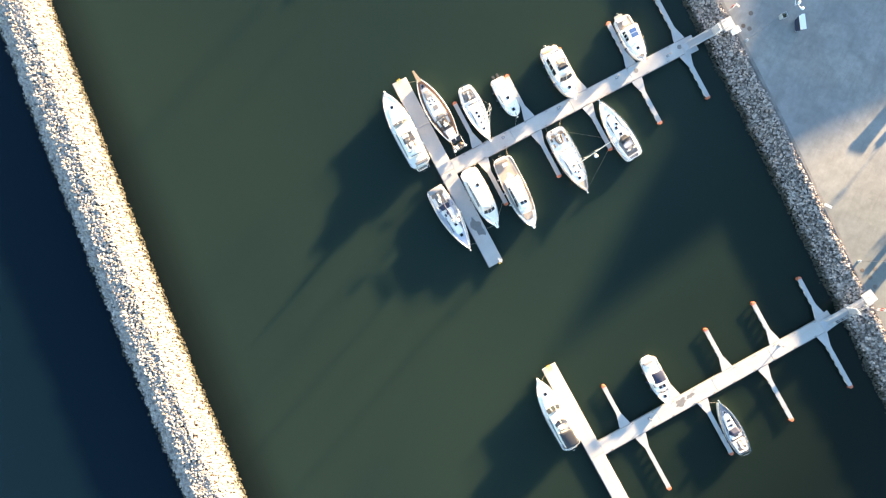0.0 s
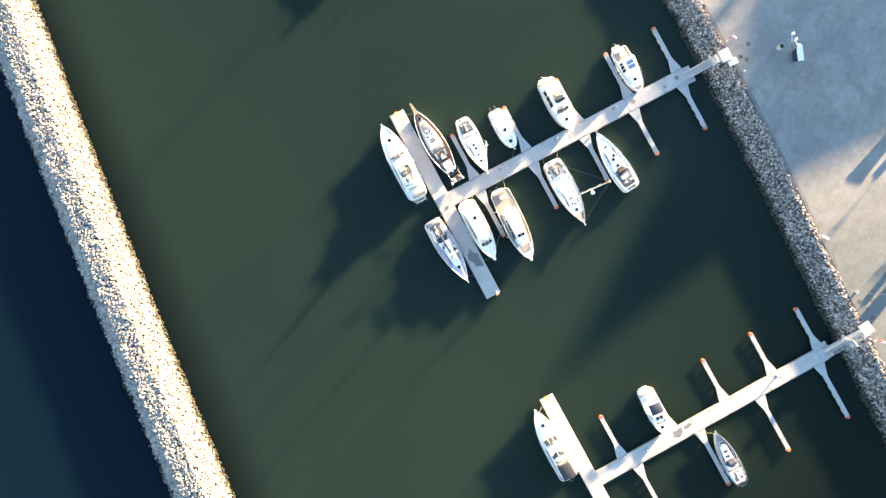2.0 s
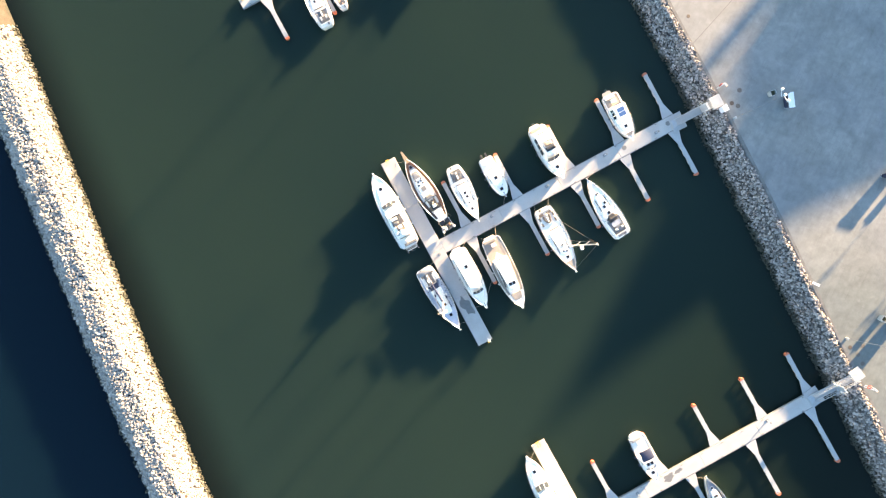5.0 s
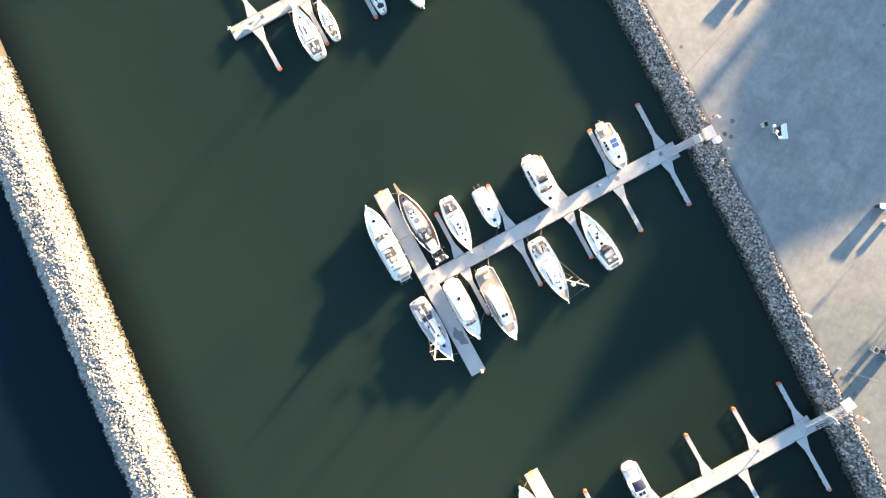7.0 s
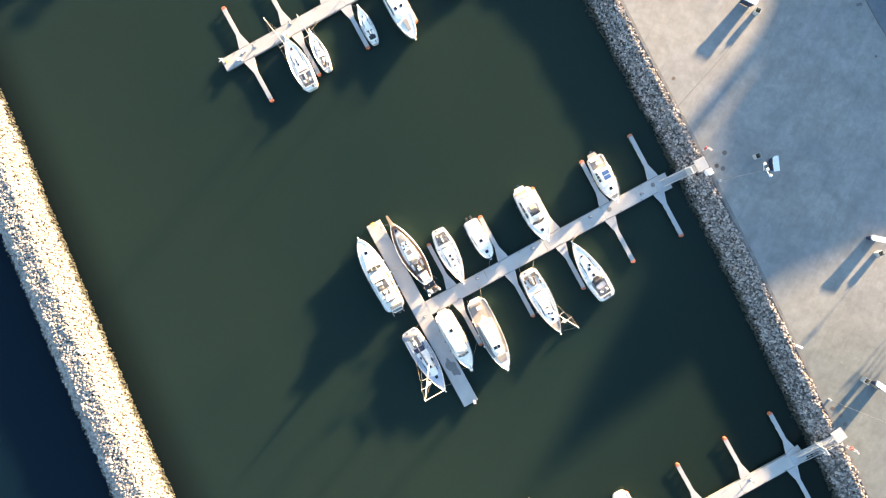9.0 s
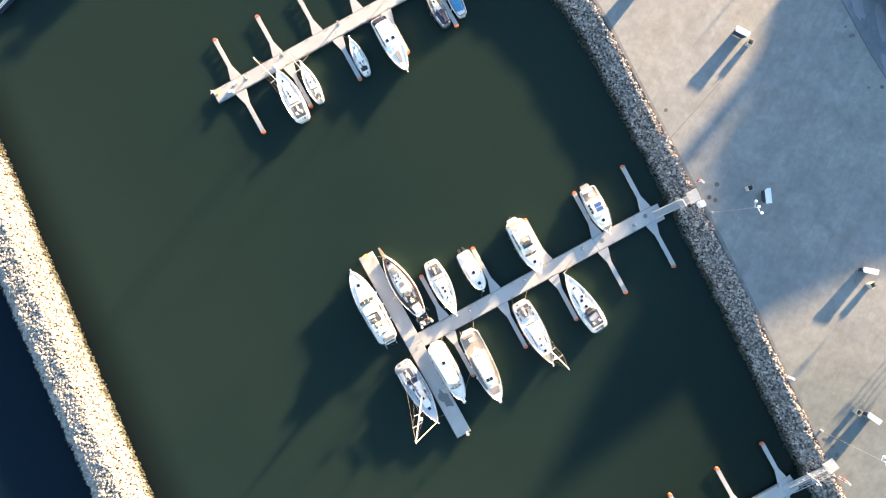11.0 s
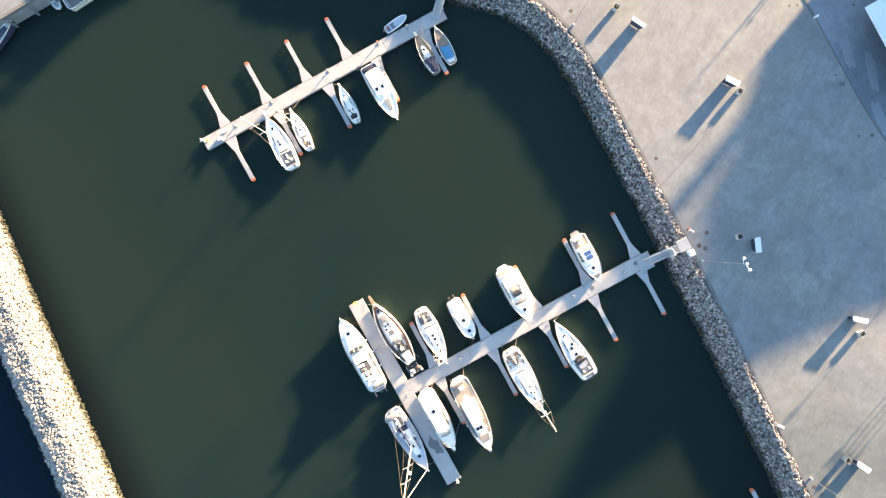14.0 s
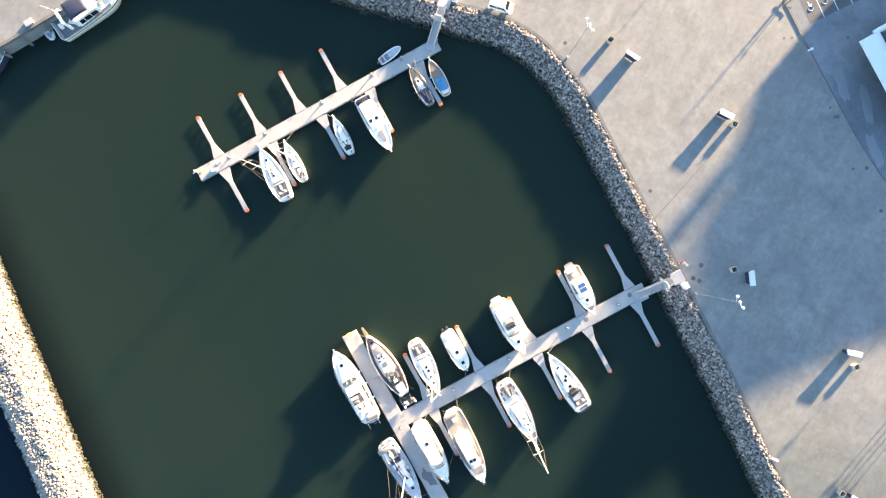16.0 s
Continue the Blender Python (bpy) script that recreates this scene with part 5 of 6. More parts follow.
for k in (0, 1):
    part("skylight", box(B_(), 3.1 + 0.85 * k, 3.85 + 0.85 * k, -0.65, 0.65, 2.4, 2.52, 0.03), "solar", h.root, "blue glass roof skylight")

# ---- boats at the sunlit pier ----
h = flybridge("motor_yacht", (23.7, -33.3), 117.6, 13.4, 3.95, 1.35, 1.95, "white motor yacht with a dark bimini over its flybridge", (0.12, 0.62), 1.7, 1.4, fly=(0.1, 0.46, "deckw"), bimini=(0.12, 0.33, "dark", 4.4), bimini_w=0.76, hatches=((0.8, 0.0),), platform=0.7, fend=-1, stripe="dark", trunk=0.86, pulpit=0.45, slats=4)
windscreen(h.root, 5.75, 2.3, 3.42, 3.85, 0.4, 2, bow=0.55)
slab("helm_bench", h.root, 4.6, 5.0, 1.3, 1.2, 3.1, 3.5, "gel")
flybridge("motor_boat", (37.2, -17.9), -65.3, 8.7, 3.05, 1.1, 1.45, "white cabin boat with a navy cockpit canopy", (0.42, 0.7), 1.0, 0.8, bimini=(0.24, 0.46, "navy", 2.8), cockpit_mat="deckw", hatches=((0.57, 0.35), (0.57, -0.35), (0.82, 0)), platform=0.3, tr=0.95, fend=-1)
h = sailing((54.4, -34.6), 116.7, 10.2, 3.1, "slim white boat with grey deck and navy hood", tr=0.66, hatches=((0.55, 0, 0.4), (0.8, 0, 0.4)), well=(0.06, 0.26), hood=(0.4, 0.5, "navy"), roof=(0.3, 0.8), roof_w=0.74, deck="slate", wheels=1, fend=1, rim="slate")
for s0, s1, wide, kind in ((0.335, 0.385, 0.9, "dark"), (0.54, 0.565, 1.3, "slate"), (0.62, 0.66, 0.8, "dark")):
    slab("roof_opening", h.root, s0 * 10.2, s1 * 10.2, wide, wide * 0.9, h.z(0.3) + 0.2, h.z(0.3) + 0.265, kind, 0.08)

# ---- boats at the pier by the bend ----
sailing((-17.7, 56.5), 116.8, 10.2, 3.5, "white sailing yacht with mast and open grey cockpit", tr=0.74, hatches=((0.47, 0.1, 0.4), (0.53, 0.1, 0.4), (0.58, 0.1, 0.35), (0.77, 0, 0.45)), mast=(0.53, 16.2), well=(0.06, 0.3), well_mat="grey", cover="gel", fend=-1, wheels=2, furl=False)
h = sailing((-14.7, 59.8), 115.5, 7.8, 2.35, "small white sailing boat with low mast", tr=0.6, hatches=((0.5, 0, 0.25), (0.6, 0, 0.25), (0.72, 0, 0.3)), mast=(0.56, 12.4), well=(0.08, 0.34), cover="gel", fend=1, wheels=0, f0=0.8, f1=1.1, furl=False)
canvas_folds(h, 0.08, 0.34, 5, 4, ("canopy", "slate", "umber", "clear"), 0.95, 0.5, 0.32)
h = sailing((-6.2, 64.6), 115.3, 7.25, 2.25, "small grey sailing dinghy with dark open cockpit", tr=0.6, hatches=((0.72, 0, 0.3),), well=(0.1, 0.42), well_mat="dark", hull_mat="greyhull", deck="deckw", fend=1, wheels=0, f0=0.8, f1=1.1, rails=False)
canvas_folds(h, 0.12, 0.42, 6, 11, ("cream", "dark", "umber", "slate"), 0.9, 0.45, 0.3)
flybridge("motor_yacht", (-4.2, 74.6), -61.6, 10.9, 3.5, 1.25, 1.7, "white sports cruiser with navy aft cover and grey foredeck pad", (0.12, 0.6), 1.0, 0.7, hatches=((0.45, 0.56), (0.45, -0.56), (0.77, 0)), sunpad=(0.64, 0.84, "pad"), pad_w=0.3, glass_n=0, platform=0.2, fend=1, cockpit_mat="navy", pad_mat="navy")
h = sailing((8.3, 73.15), 119.5, 7.95, 2.6, "dark-hulled sailing boat with navy cover and white coach roof", tr=0.62, hull_mat="navy", deck="teak", hatches=((0.6, 0, 0.35),), mast=(0.63, 9.6), well=(0.06, 0.3), roof=(0.36, 0.76), roof_w=0.56, fend=1, wheels=0, f0=0.8, f1=1.15, rim="umber", furl=False, spar="pole")
house("cockpit_cover", h.root, 0.35, 3.2, 1.65, 1.95, 0.9, 1.5, "navy", fore=0.25, aft=0.2, side=0.28, r=0.35)
canvas_folds(h, 0.1, 0.38, 5, 6, ("navy", "slate", "navy"), 1.44, 0.4, 0.34)
canvas_folds(h, 0.45, 0.75, 4, 9, ("gel", "clear"), 1.1, 0.4, 0.4)


def tarped_boat():
    r = boat_thing("wooden_boat", (11.14, 75.0), 117.0, "varnished wooden motor boat with a blue tarpaulin aft", "boat")
    h = Hull(r, 6.95, 2.35, 0.66, 0.8, 1.15, "cream", "deckwood", rim="gel", p=2.2, rimw=0.07)
    part("well", loft(B_(), [ring(3.4, 5.4, 1.5, 0.95, 0.88, 0.3), ring(3.4, 5.4, 1.5, 0.95, 0.99, 0.3)]), "deckwood", r)
    part("thwart", box(B_(), 4.6, 4.8, -0.7, 0.7, 0.98, 1.06, 0.02), "deckwood", r)
    n = 14
    bm = B_()
    rnd = random.Random(4)
    wide = lambda i: 2 * h.w(0.13 + 0.28 * i / n) * (0.7 + 0.05 * math.sin(2.1 * i))
    top = lambda i, y: 0.9 + (0.4 - 0.5 * abs(i / n - 0.5)) * (1 - (2 * y) ** 2) + 0.09 * math.sin(9 * y + 1.7 * i) * (1 - abs(2 * y)) + rnd.uniform(-0.05, 0.05)
    loft(bm, [[(0.95 + 2.3 * i / n + 0.12 * math.sin(5 * y), y * wide(i), top(i, y)) for y in [(-0.5 + q / 10) for q in range(11)]] + [(0.95 + 2.3 * i / n, y * wide(i), 0.83) for y in (0.5, 0.0, -0.5)] for i in range(n + 1)])
    part("aft_well", loft(B_(), [ring(0.3, 1.1, 1.3, 1.5, 0.84, 0.2), ring(0.3, 1.1, 1.3, 1.5, 0.9, 0.2)]), "fendw", r)
    part("tarpaulin", bm, "blue", r)
    part("mast_stub", tube(B_(), [(6.4, 0, 1.05), (6.4, 0, 1.6)], 0.05, 6), "gel", r)
    h.rail(0.6, 0.98, 0.45, 5)
    h.fenders((0.3, 0.6), 1, "fendw")
    anchor(h)


tarped_boat()


def rowing_boat():
    r = boat_thing("dinghy", (-0.9, 81.0), 35.0, "pale blue open dinghy with an orange engine", "boat")
    h = Hull(r, 4.6, 1.55, 0.8, 0.45, 0.62, "ltblue", "greyhull", rim="gel", rimw=0.12, p=2.8, blunt=0.6)
    part("well", loft(B_(), [ring(0.4, 3.6, 1.15, 0.8, 0.44, 0.2), ring(0.4, 3.6, 1.15, 0.8, 0.475, 0.2)]), "slate", r)
    for x in (0.9, 2.0, 3.0):
        part("thwart", box(B_(), x, x + 0.28, -0.6, 0.6, 0.47, 0.56, 0.02), "ltblue", r)
    part("outboard", loft(B_(), [ring(-0.5, -0.05, 0.3, 0.34, z, 0.1) for z in (0.5, 0.75)] + [ring(-0.45, -0.1, 0.24, 0.26, 0.85, 0.1)]), "dark", r)
    part("fuel_can", box(B_(), 0.45, 0.75, 0.1, 0.5, 0.47, 0.75, 0.04), "orange", r)


rowing_boat()
# the large boat at the far quay, with its tender
flybridge("motor_yacht", (-58.0, 86.6), 33.0, 13.6, 4.5, 1.3, 1.9, "large white boat with navy covers at the far quay", (0.3, 0.74), 1.4, 1.2, stripe="dark", bimini=(0.3, 0.56, "navy", 3.5), arch=(0.2, 3.3), side_deck="grey", hatches=((0.85, 0),), platform=0.1, cockpit_mat="grey", fend=1, sm=0.5, p=4.0, tr=0.97)
sailing((-72.8, 77.0), 48.0, 8.6, 1.9, "navy covered boat lying at the far quay", hull_mat="navy", deck="greyhull", hatches=((0.6, 0, 0.4),), well=(0.06, 0.3), hood=(0.1, 0.8, "navy"), wheels=0)
r = boat_thing("dinghy", (-60.8, 87.9), -56.0, "small grey inflatable tender behind a large boat", "boat")
bm = B_()
tube(bm, [(0, 0.6, 0.35), (1.6, 0.6, 0.35), (2.4, 0.35, 0.4), (2.7, 0, 0.45), (2.4, -0.35, 0.4), (1.6, -0.6, 0.35), (0, -0.6, 0.35)], 0.22, 8)
part("tube", bm, "fendw", r, smooth=True)
part("floor", box(B_(), 0.1, 2.4, -0.5, 0.5, 0.15, 0.25, 0.02), "greyhull", r)
part("thwart", box(B_(), 0.9, 1.2, -0.5, 0.5, 0.38, 0.46, 0.02), "gel", r)

# ---- mooring lines ----
def mooring(a, b, sag=0.25):
    a, b = Vector(a), Vector(b)
    pts = [a.lerp(b, i / 8) - Vector((0, 0, sag * math.sin(math.pi * i / 8))) for i in range(9)]
    solo("mooring_line", tube(B_(), pts, 0.022, 5), "rope", "thin weathered mooring rope from boat to pier", "rope", group="mooring ropes")


def pier_pt(o, ang, u, v, z=0.6):
    m = on_pier(o, ang, u, v, z)
    return m.translation


def moor(stern, deg, s, y, z, o, ang, u, v):
    a = radians(deg)
    mooring((stern[0] + s * math.cos(a) - y * math.sin(a), stern[1] + s * math.sin(a) + y * math.cos(a), z), pier_pt(o, ang, u, v))


moor((4.5, 30.9), -64.3, 10.5, 0, 1.3, A_O, A_ANG, 11.5, 1.1)
moor((4.5, 30.9), -64.3, 10.5, 0, 1.3, A_O, A_ANG, 4.2, 1.1)
moor((10.4, 32.4), -61.5, 7.6, 0, 1.2, A_O, A_ANG, 13.2, 1.1)
moor((19.6, 37.9), -62.6, 9.8, 0.4, 1.6, A_O, A_ANG, 23.0, 1.1)
moor((20.6, 23.2), -62.2, 0.2, 1.2, 1.15, A_O, A_ANG, 21.4, -1.1)
moor((20.6, 23.2), -62.2, 0.2, -1.2, 1.15, A_O, A_ANG, 18.2, -1.1)
moor((35.1, 18.5), 122.2, 11.8, 0, 1.4, A_O, A_ANG, 31.5, -1.0)
moor((-0.9, 12.5), -58.9, 0.3, 1.2, 1.05, A_O, A_ANG, -2.4, -1.5)
moor((-0.9, 12.5), -58.9, 11.8, 0, 1.4, A_O, A_ANG, -1.8, -14.4)
moor((5.2, 15.8), -62.9, 0.1, 1.2, 1.3, A_O, A_ANG, 4.2, -1.1)
moor((5.2, 15.8), -62.9, 11.0, 0, 1.7, A_O, A_ANG, -0.3, -12.6)
moor((5.2, 15.8), -62.9, 11.0, 0, 1.7, A_O, A_ANG, 5.0, -9.6)
moor((11.2, 17.9), -65.2, 0.1, 1.2, 1.4, A_O, A_ANG, 10.2, -1.1)
moor((11.2, 17.9), -65.2, 0.1, -1.3, 1.4, A_O, A_ANG, 6.9, -2.0)
moor((2.9, 21.2), 121.5, 0.3, 0.6, 1.2, A_O, A_ANG, 1.2, 1.1)
moor((2.9, 21.2), 121.5, 1.5, -1.0, 1.2, A_O, A_ANG, 4.0, 4.0)
moor((2.9, 21.2), 121.5, 12.5, 0.2, 1.6, A_O, A_ANG, -0.2, 17.4)
moor((54.4, -34.6), 116.7, 10.0, 0, 1.3, B_O, B_ANG, 18.8, -1.0)
moor((23.7, -33.3), 117.6, 12.8, -0.2, 1.9, B_O, B_ANG, -1.6, 16.8)
moor((-17.7, 56.5), 116.8, 10.0, 0, 1.3, C_O, C_ANG, 13.0, -0.9)
moor((-14.7, 59.8), 115.5, 7.7, 0, 1.1, C_O, C_ANG, 19.5, -0.9)
moor((-6.2, 64.6), 115.3, 7.1, 0, 1.0, C_O, C_ANG, 25.2, -0.9)
moor((-4.2, 74.6), -61.6, 0.2, -1.2, 1.2, C_O, C_ANG, 29.6, -0.9)
moor((11.14, 75.0), 117.0, 6.8, 0, 1.1, C_O, C_ANG, 47.0, -0.9)

# ---- pier fittings ----
def pedestal(m, label="slim grey service pedestal standing on the pier", head="pole"):
    r = thing("service_pedestal", m, label, "pedestal", "pier pedestals")
    part("post", box(B_(), -0.07, 0.07, -0.07, 0.07, 0, 0.95, 0.02), "galv", r)
    part("head", box(B_(), -0.15, 0.15, -0.15, 0.15, 0.92, 1.1, 0.05), head, r)
    part("base", box(B_(), -0.26, 0.26, -0.26, 0.26, 0, 0.06, 0.01), "pole", r)
    return r


ped = pedestal(on_pier(A_O, A_ANG, 10.4, 0.55))
for o, ang, spots in ((A_O, A_ANG, ((21.8, 0.6), (33.8, 0.6), (44.0, -0.2), (-1.2, -1.0))), (B_O, B_ANG, ((10.0, 0.5), (37.0, 0.6))), (C_O, C_ANG, ((14.2, 0.75), (25.8, 0.75), (6.5, 0.2), (42.0, 0.75)))):
    for u, v in spots:
        copy_thing(ped, on_pier(o, ang, u, v))
pedestal(on_pier(C_O, C_ANG, 36.0, 0.75), "slim pedestal with an orange-red head on the pier", "orange")


def utility_box(m):
    r = thing("utility_box", m, "small grey metal box on the pier deck", "box")
    part("body", box(B_(), -0.35, 0.35, -0.25, 0.25, 0, 0.55, 0.03), "galv", r)
    part("lid", box(B_(), -0.38, 0.38, -0.28, 0.28, 0.55, 0.62, 0.02), "white", r)


utility_box(on_pier(C_O, C_ANG, 4.3, 0.3, turn=20))
utility_box(on_pier(C_O, C_ANG, 3.0, -0.6, turn=-15))
utility_box(on_pier(C_O, C_ANG, 12.4, -0.55, turn=5))


def mark_light(m, label):
    """A pier-end light with a cross-shaped board."""
    r = thing("pier_end_light", m, label, "light")
    part("post", tube(B_(), [(0, 0, 0), (0, 0, 1.5)], 0.05, 7), "spar", r)
    part("board", box(B_(), -0.5, 0.35, -0.06, 0.06, 1.1, 1.22, 0.02), "white", r)
    part("board", box(B_(), -0.06, 0.06, -0.3, 0.3, 1.26, 1.36, 0.02), "white", r)
    part("lamp", tube(B_(), [(0.3, -0.3, 0), (0.3, -0.3, 0.4)], 0.16, 8), "yellow", r, "yellow plastic lamp housing")


mark_light(on_pier(C_O, C_ANG, 0.3, 0.5, turn=25), "white cross-shaped marker with yellow lamp at the pier end")
mark_light(on_pier(A_O, A_ANG, -0.6, -18.8, turn=-75), "white marker with yellow lamp at the pier end")


def ladder_hoop(m, label):
    r = thing("safety_ladder", m, label, "ladder")
    for x in (-0.22, 0.22):
        part("rail", tube(B_(), [(x, 0.5, 0.02), (x, 0.5, 0.55), (x, 0, 0.62), (x, -0.12, 0.4), (x, -0.12, -0.8)], 0.05, 6), "yellow", r)
    for z in (-0.6, -0.3, 0.0, 0.3):
        part("rung", tube(B_(), [(-0.22, -0.12, z), (0.22, -0.12, z)], 0.03, 5), "yellow", r)


ladder_hoop(on_pier(A_O, A_ANG, -1.5, 18.4, turn=180), "yellow safety ladder on the end of the pier")
ladder_hoop(on_pier(B_O, B_ANG, -1.4, 17.2, turn=180), "yellow safety ladder on the end of the pier")


def wet_patch(m, rx, ry, seed, label):
    rnd = random.Random(seed)
    n = 26
    pts = []
    for i in range(n):
        a = math.tau * i / n
        k = 1 + 0.22 * math.sin(2 * a + seed) + 0.16 * math.sin(5 * a + 2 * seed) + rnd.uniform(-0.1, 0.1)
        pts.append((rx * k * math.cos(a), ry * k * math.sin(a)))
    bm = B_()
    bm.faces.new([bm.verts.new((*p, 0)) for p in pts])
    ex = bmesh.ops.extrude_face_region(bm, geom=bm.faces[:])
    bmesh.ops.translate(bm, verts=[v for v in ex["geom"] if isinstance(v, bmesh.types.BMVert)], vec=(0, 0, 0.004))
    solo("wet_patch", bm, "damp", label, "puddle", m)


wet_patch(on_pier(A_O, A_ANG, -1.25, -11.6, 0.556), 0.85, 1.75, 3, "dark damp patch on the pale pier deck")
wet_patch(on_pier(B_O, B_ANG, 16.4, 0.2, 0.553, 6), 1.2, 0.55, 5, "dark damp patch on the pale pier deck")
wet_patch(on_pier(B_O, B_ANG, 18.5, 0.45, 0.553, 6), 0.7, 0.4, 8, "small dark damp patch on the pale pier deck")
for o, ang, u, v in ((A_O, A_ANG, 37.6, 0.1), (A_O, A_ANG, 46.7, 0.25)):
    r = thing("deck_hatch", on_pier(o, ang, u, v), "round grey-brown deck cover set in the pier", "hatch")
    part("ring", loft(B_(), [[(rr * math.cos(a), rr * math.sin(a), z) for a in (math.tau * k / 20 for k in range(20))] for rr, z in ((0.42, 0.0), (0.42, 0.02), (0.34, 0.02))]), "damp", r)
    part("cover", loft(B_(), [[(rr * math.cos(a), rr * math.sin(a), z) for a in (math.tau * k / 20 for k in range(20))] for rr, z in ((0.33, 0.0), (0.33, 0.012))]), "damp", r)


def gangway(p0, p1, wing, label, plate_w=1.55):
    """A sloping bridge from the quay down to the pier, with trussed sides, a platform and a fan-shaped gate."""
    a, b = Vector((*p0, PIER_TOP + 0.12)), Vector((*p1, QZ + 0.22))
    flat = (b - a).xy
    L = flat.length
    rise = b.z - a.z
    r = thing("gangway", pose(a.x, a.y, a.z, 0, 0, math.degrees(math.atan2(flat.y, flat.x))), label, "gangway")
    w = 0.62
    zz = lambda x: rise * x / L
    part("walkway", loft(B_(), [[(x, -w, zz(x) - 0.08), (x, w, zz(x) - 0.08), (x, w, zz(x)), (x, -w, zz(x))] for x in (0, L)]), "finger", r)
    for i in range(1, 30):
        x = L * i / 30
        part("tread_bar", box(B_(), x - 0.03, x + 0.03, -w + 0.08, w - 0.08, zz(x) - 0.01, zz(x) + 0.012), "finger", r)
    for k in (1, -1):
        bm = B_()
        tube(bm, [(0, k * w, zz(0) + 1.0), (L, k * w, zz(L) + 1.0)], 0.05, 6)
        tube(bm, [(0, k * w, zz(0) + 0.05), (L, k * w, zz(L) + 0.05)], 0.06, 6)
        tube(bm, [(0, k * w, zz(0) + 0.5), (L, k * w, zz(L) + 0.5)], 0.03, 5)
        n = 8
        for i in range(n + 1):
            x = L * i / n
            tube(bm, [(x, k * w, zz(x)), (x, k * w, zz(x) + 1.0)], 0.035, 5)
            if i < n:
                x2 = L * (i + 1) / n
                tube(bm, [(x, k * w, zz(x)), (x2, k * w, zz(x2) + 1.0)], 0.025, 5)
        part("side_truss", bm, "landing", r)
    part("landing_flap", box(B_(), -0.7, 0.45, -0.7, 0.7, -0.1, 0.06, 0.03), "landing", r)
    part("landing_plate", box(B_(), -0.9, 1.7, -plate_w, plate_w, -0.12, -0.05, 0.02), "finger", r)
    part("platform", box(B_(), L - 0.4, L + 1.7, -1.1, 1.1, rise - 0.12, rise + 0.12, 0.04), "landing", r)
    for x in (L - 0.2, L + 1.5):
        for y in (-0.95, 0.95):
            part("platform_leg", tube(B_(), [(x, y, rise - 2.0), (x, y, rise - 0.1)], 0.08, 6), "galv", r)
    # gate with fan-shaped wings to either side
    xg = L * wing
    zg = zz(xg)
    g = part("gate_frame", tube(B_(), [(xg, -w, zg), (xg, -w, zg + 2.1), (xg, w, zg + 2.1), (xg, w, zg)], 0.06, 6), "white", r)
    part("gate_leaf", box(B_(), xg - 0.03, xg + 0.03, -w + 0.06, w - 0.06, zg + 0.08, zg + 2.0), "galv", g)
    for k in (1, -1):
        bm = B_()
        R = 0.85
        arc = [(xg, k * (w + R * math.sin(t)), zg + 0.7 + R * math.cos(t)) for t in (math.pi * i / 9 for i in range(10))]
        tube(bm, arc, 0.02, 5)
        for q in arc[1:-1]:
            tube(bm, [(xg, k * w, zg + 0.7), q], 0.015, 4)
        part("gate_wing", bm, "galv", g)
    return r


def pier_xy(o, ang, u, v):
    q = on_pier(o, ang, u, v).translation
    return (q.x, q.y)


gangway(pier_xy(A_O, A_ANG, 47.9, -0.3), (51.0, 41.5), 0.68, "galvanised gangway with a white platform and fan-shaped gate")
gangway(pier_xy(B_O, B_ANG, 46.2, 0.2), (75.5, -7.3), 0.55, "galvanised gangway with a white platform and fan-shaped gate")
gangway(pier_xy(C_O, C_ANG, 47.7, 0.2), (10.6, 90.0), 0.62, "galvanised gangway rising to the curved quay", plate_w=0.85)


# ---- quay furniture ----
def lamp_mast(m, label, height=11.5, thick=0.045):
    r = thing("lamp_mast", m, label, "street lamp", "quay lamp masts")
    part("pole", tube(B_(), [(0, 0, 0), (0, 0, height * 0.5), (0, 0, height)], thick, 8, thick * 0.5), "pole", r, smooth=True)
    part("foot", tube(B_(), [(0, 0, 0), (0, 0, 0.5)], 0.2, 8), "galv", r)
    for k in (-1, 0, 1):
        arm = part("arm", tube(B_(), [(0, 0, height - 0.25 * (k + 1)), (0.3 * k, 0.95 * k, height + 0.1)], 0.04, 5), "white", r)
        part("globe", ball(B_(), (0.3 * k, 0.95 * k + (0.05 if k == 0 else 0), height + 0.3), 0.24, squash=0.8), "bulb", arm, "white opal lamp globe", smooth=True)
    return r


lamp = lamp_mast(pose(54.9, 38.9, QZ, 0, 0, 44), "tall white lamp mast with three opal globes")
copy_thing(lamp, pose(32.35, 80.8, QZ, 0, 0, 46))
copy_thing(lamp, pose(74.4, -0.5, QZ, 0, 0, 40))


def flag_pole(m, label, height, thick):
    r = thing("flag_pole", m, label, "flagpole")
    part("pole", tube(B_(), [(0, 0, 0), (0, 0, height * 0.5), (0, 0, height)], thick, 10, thick * 0.3), "white", r, smooth=True)
    part("truck", ball(B_(), (0, 0, height), thick * 0.6), "white", r, smooth=True)
    part("foot", box(B_(), -0.35, 0.35, -0.35, 0.35, 0, 0.25, 0.04), "kerb", r)


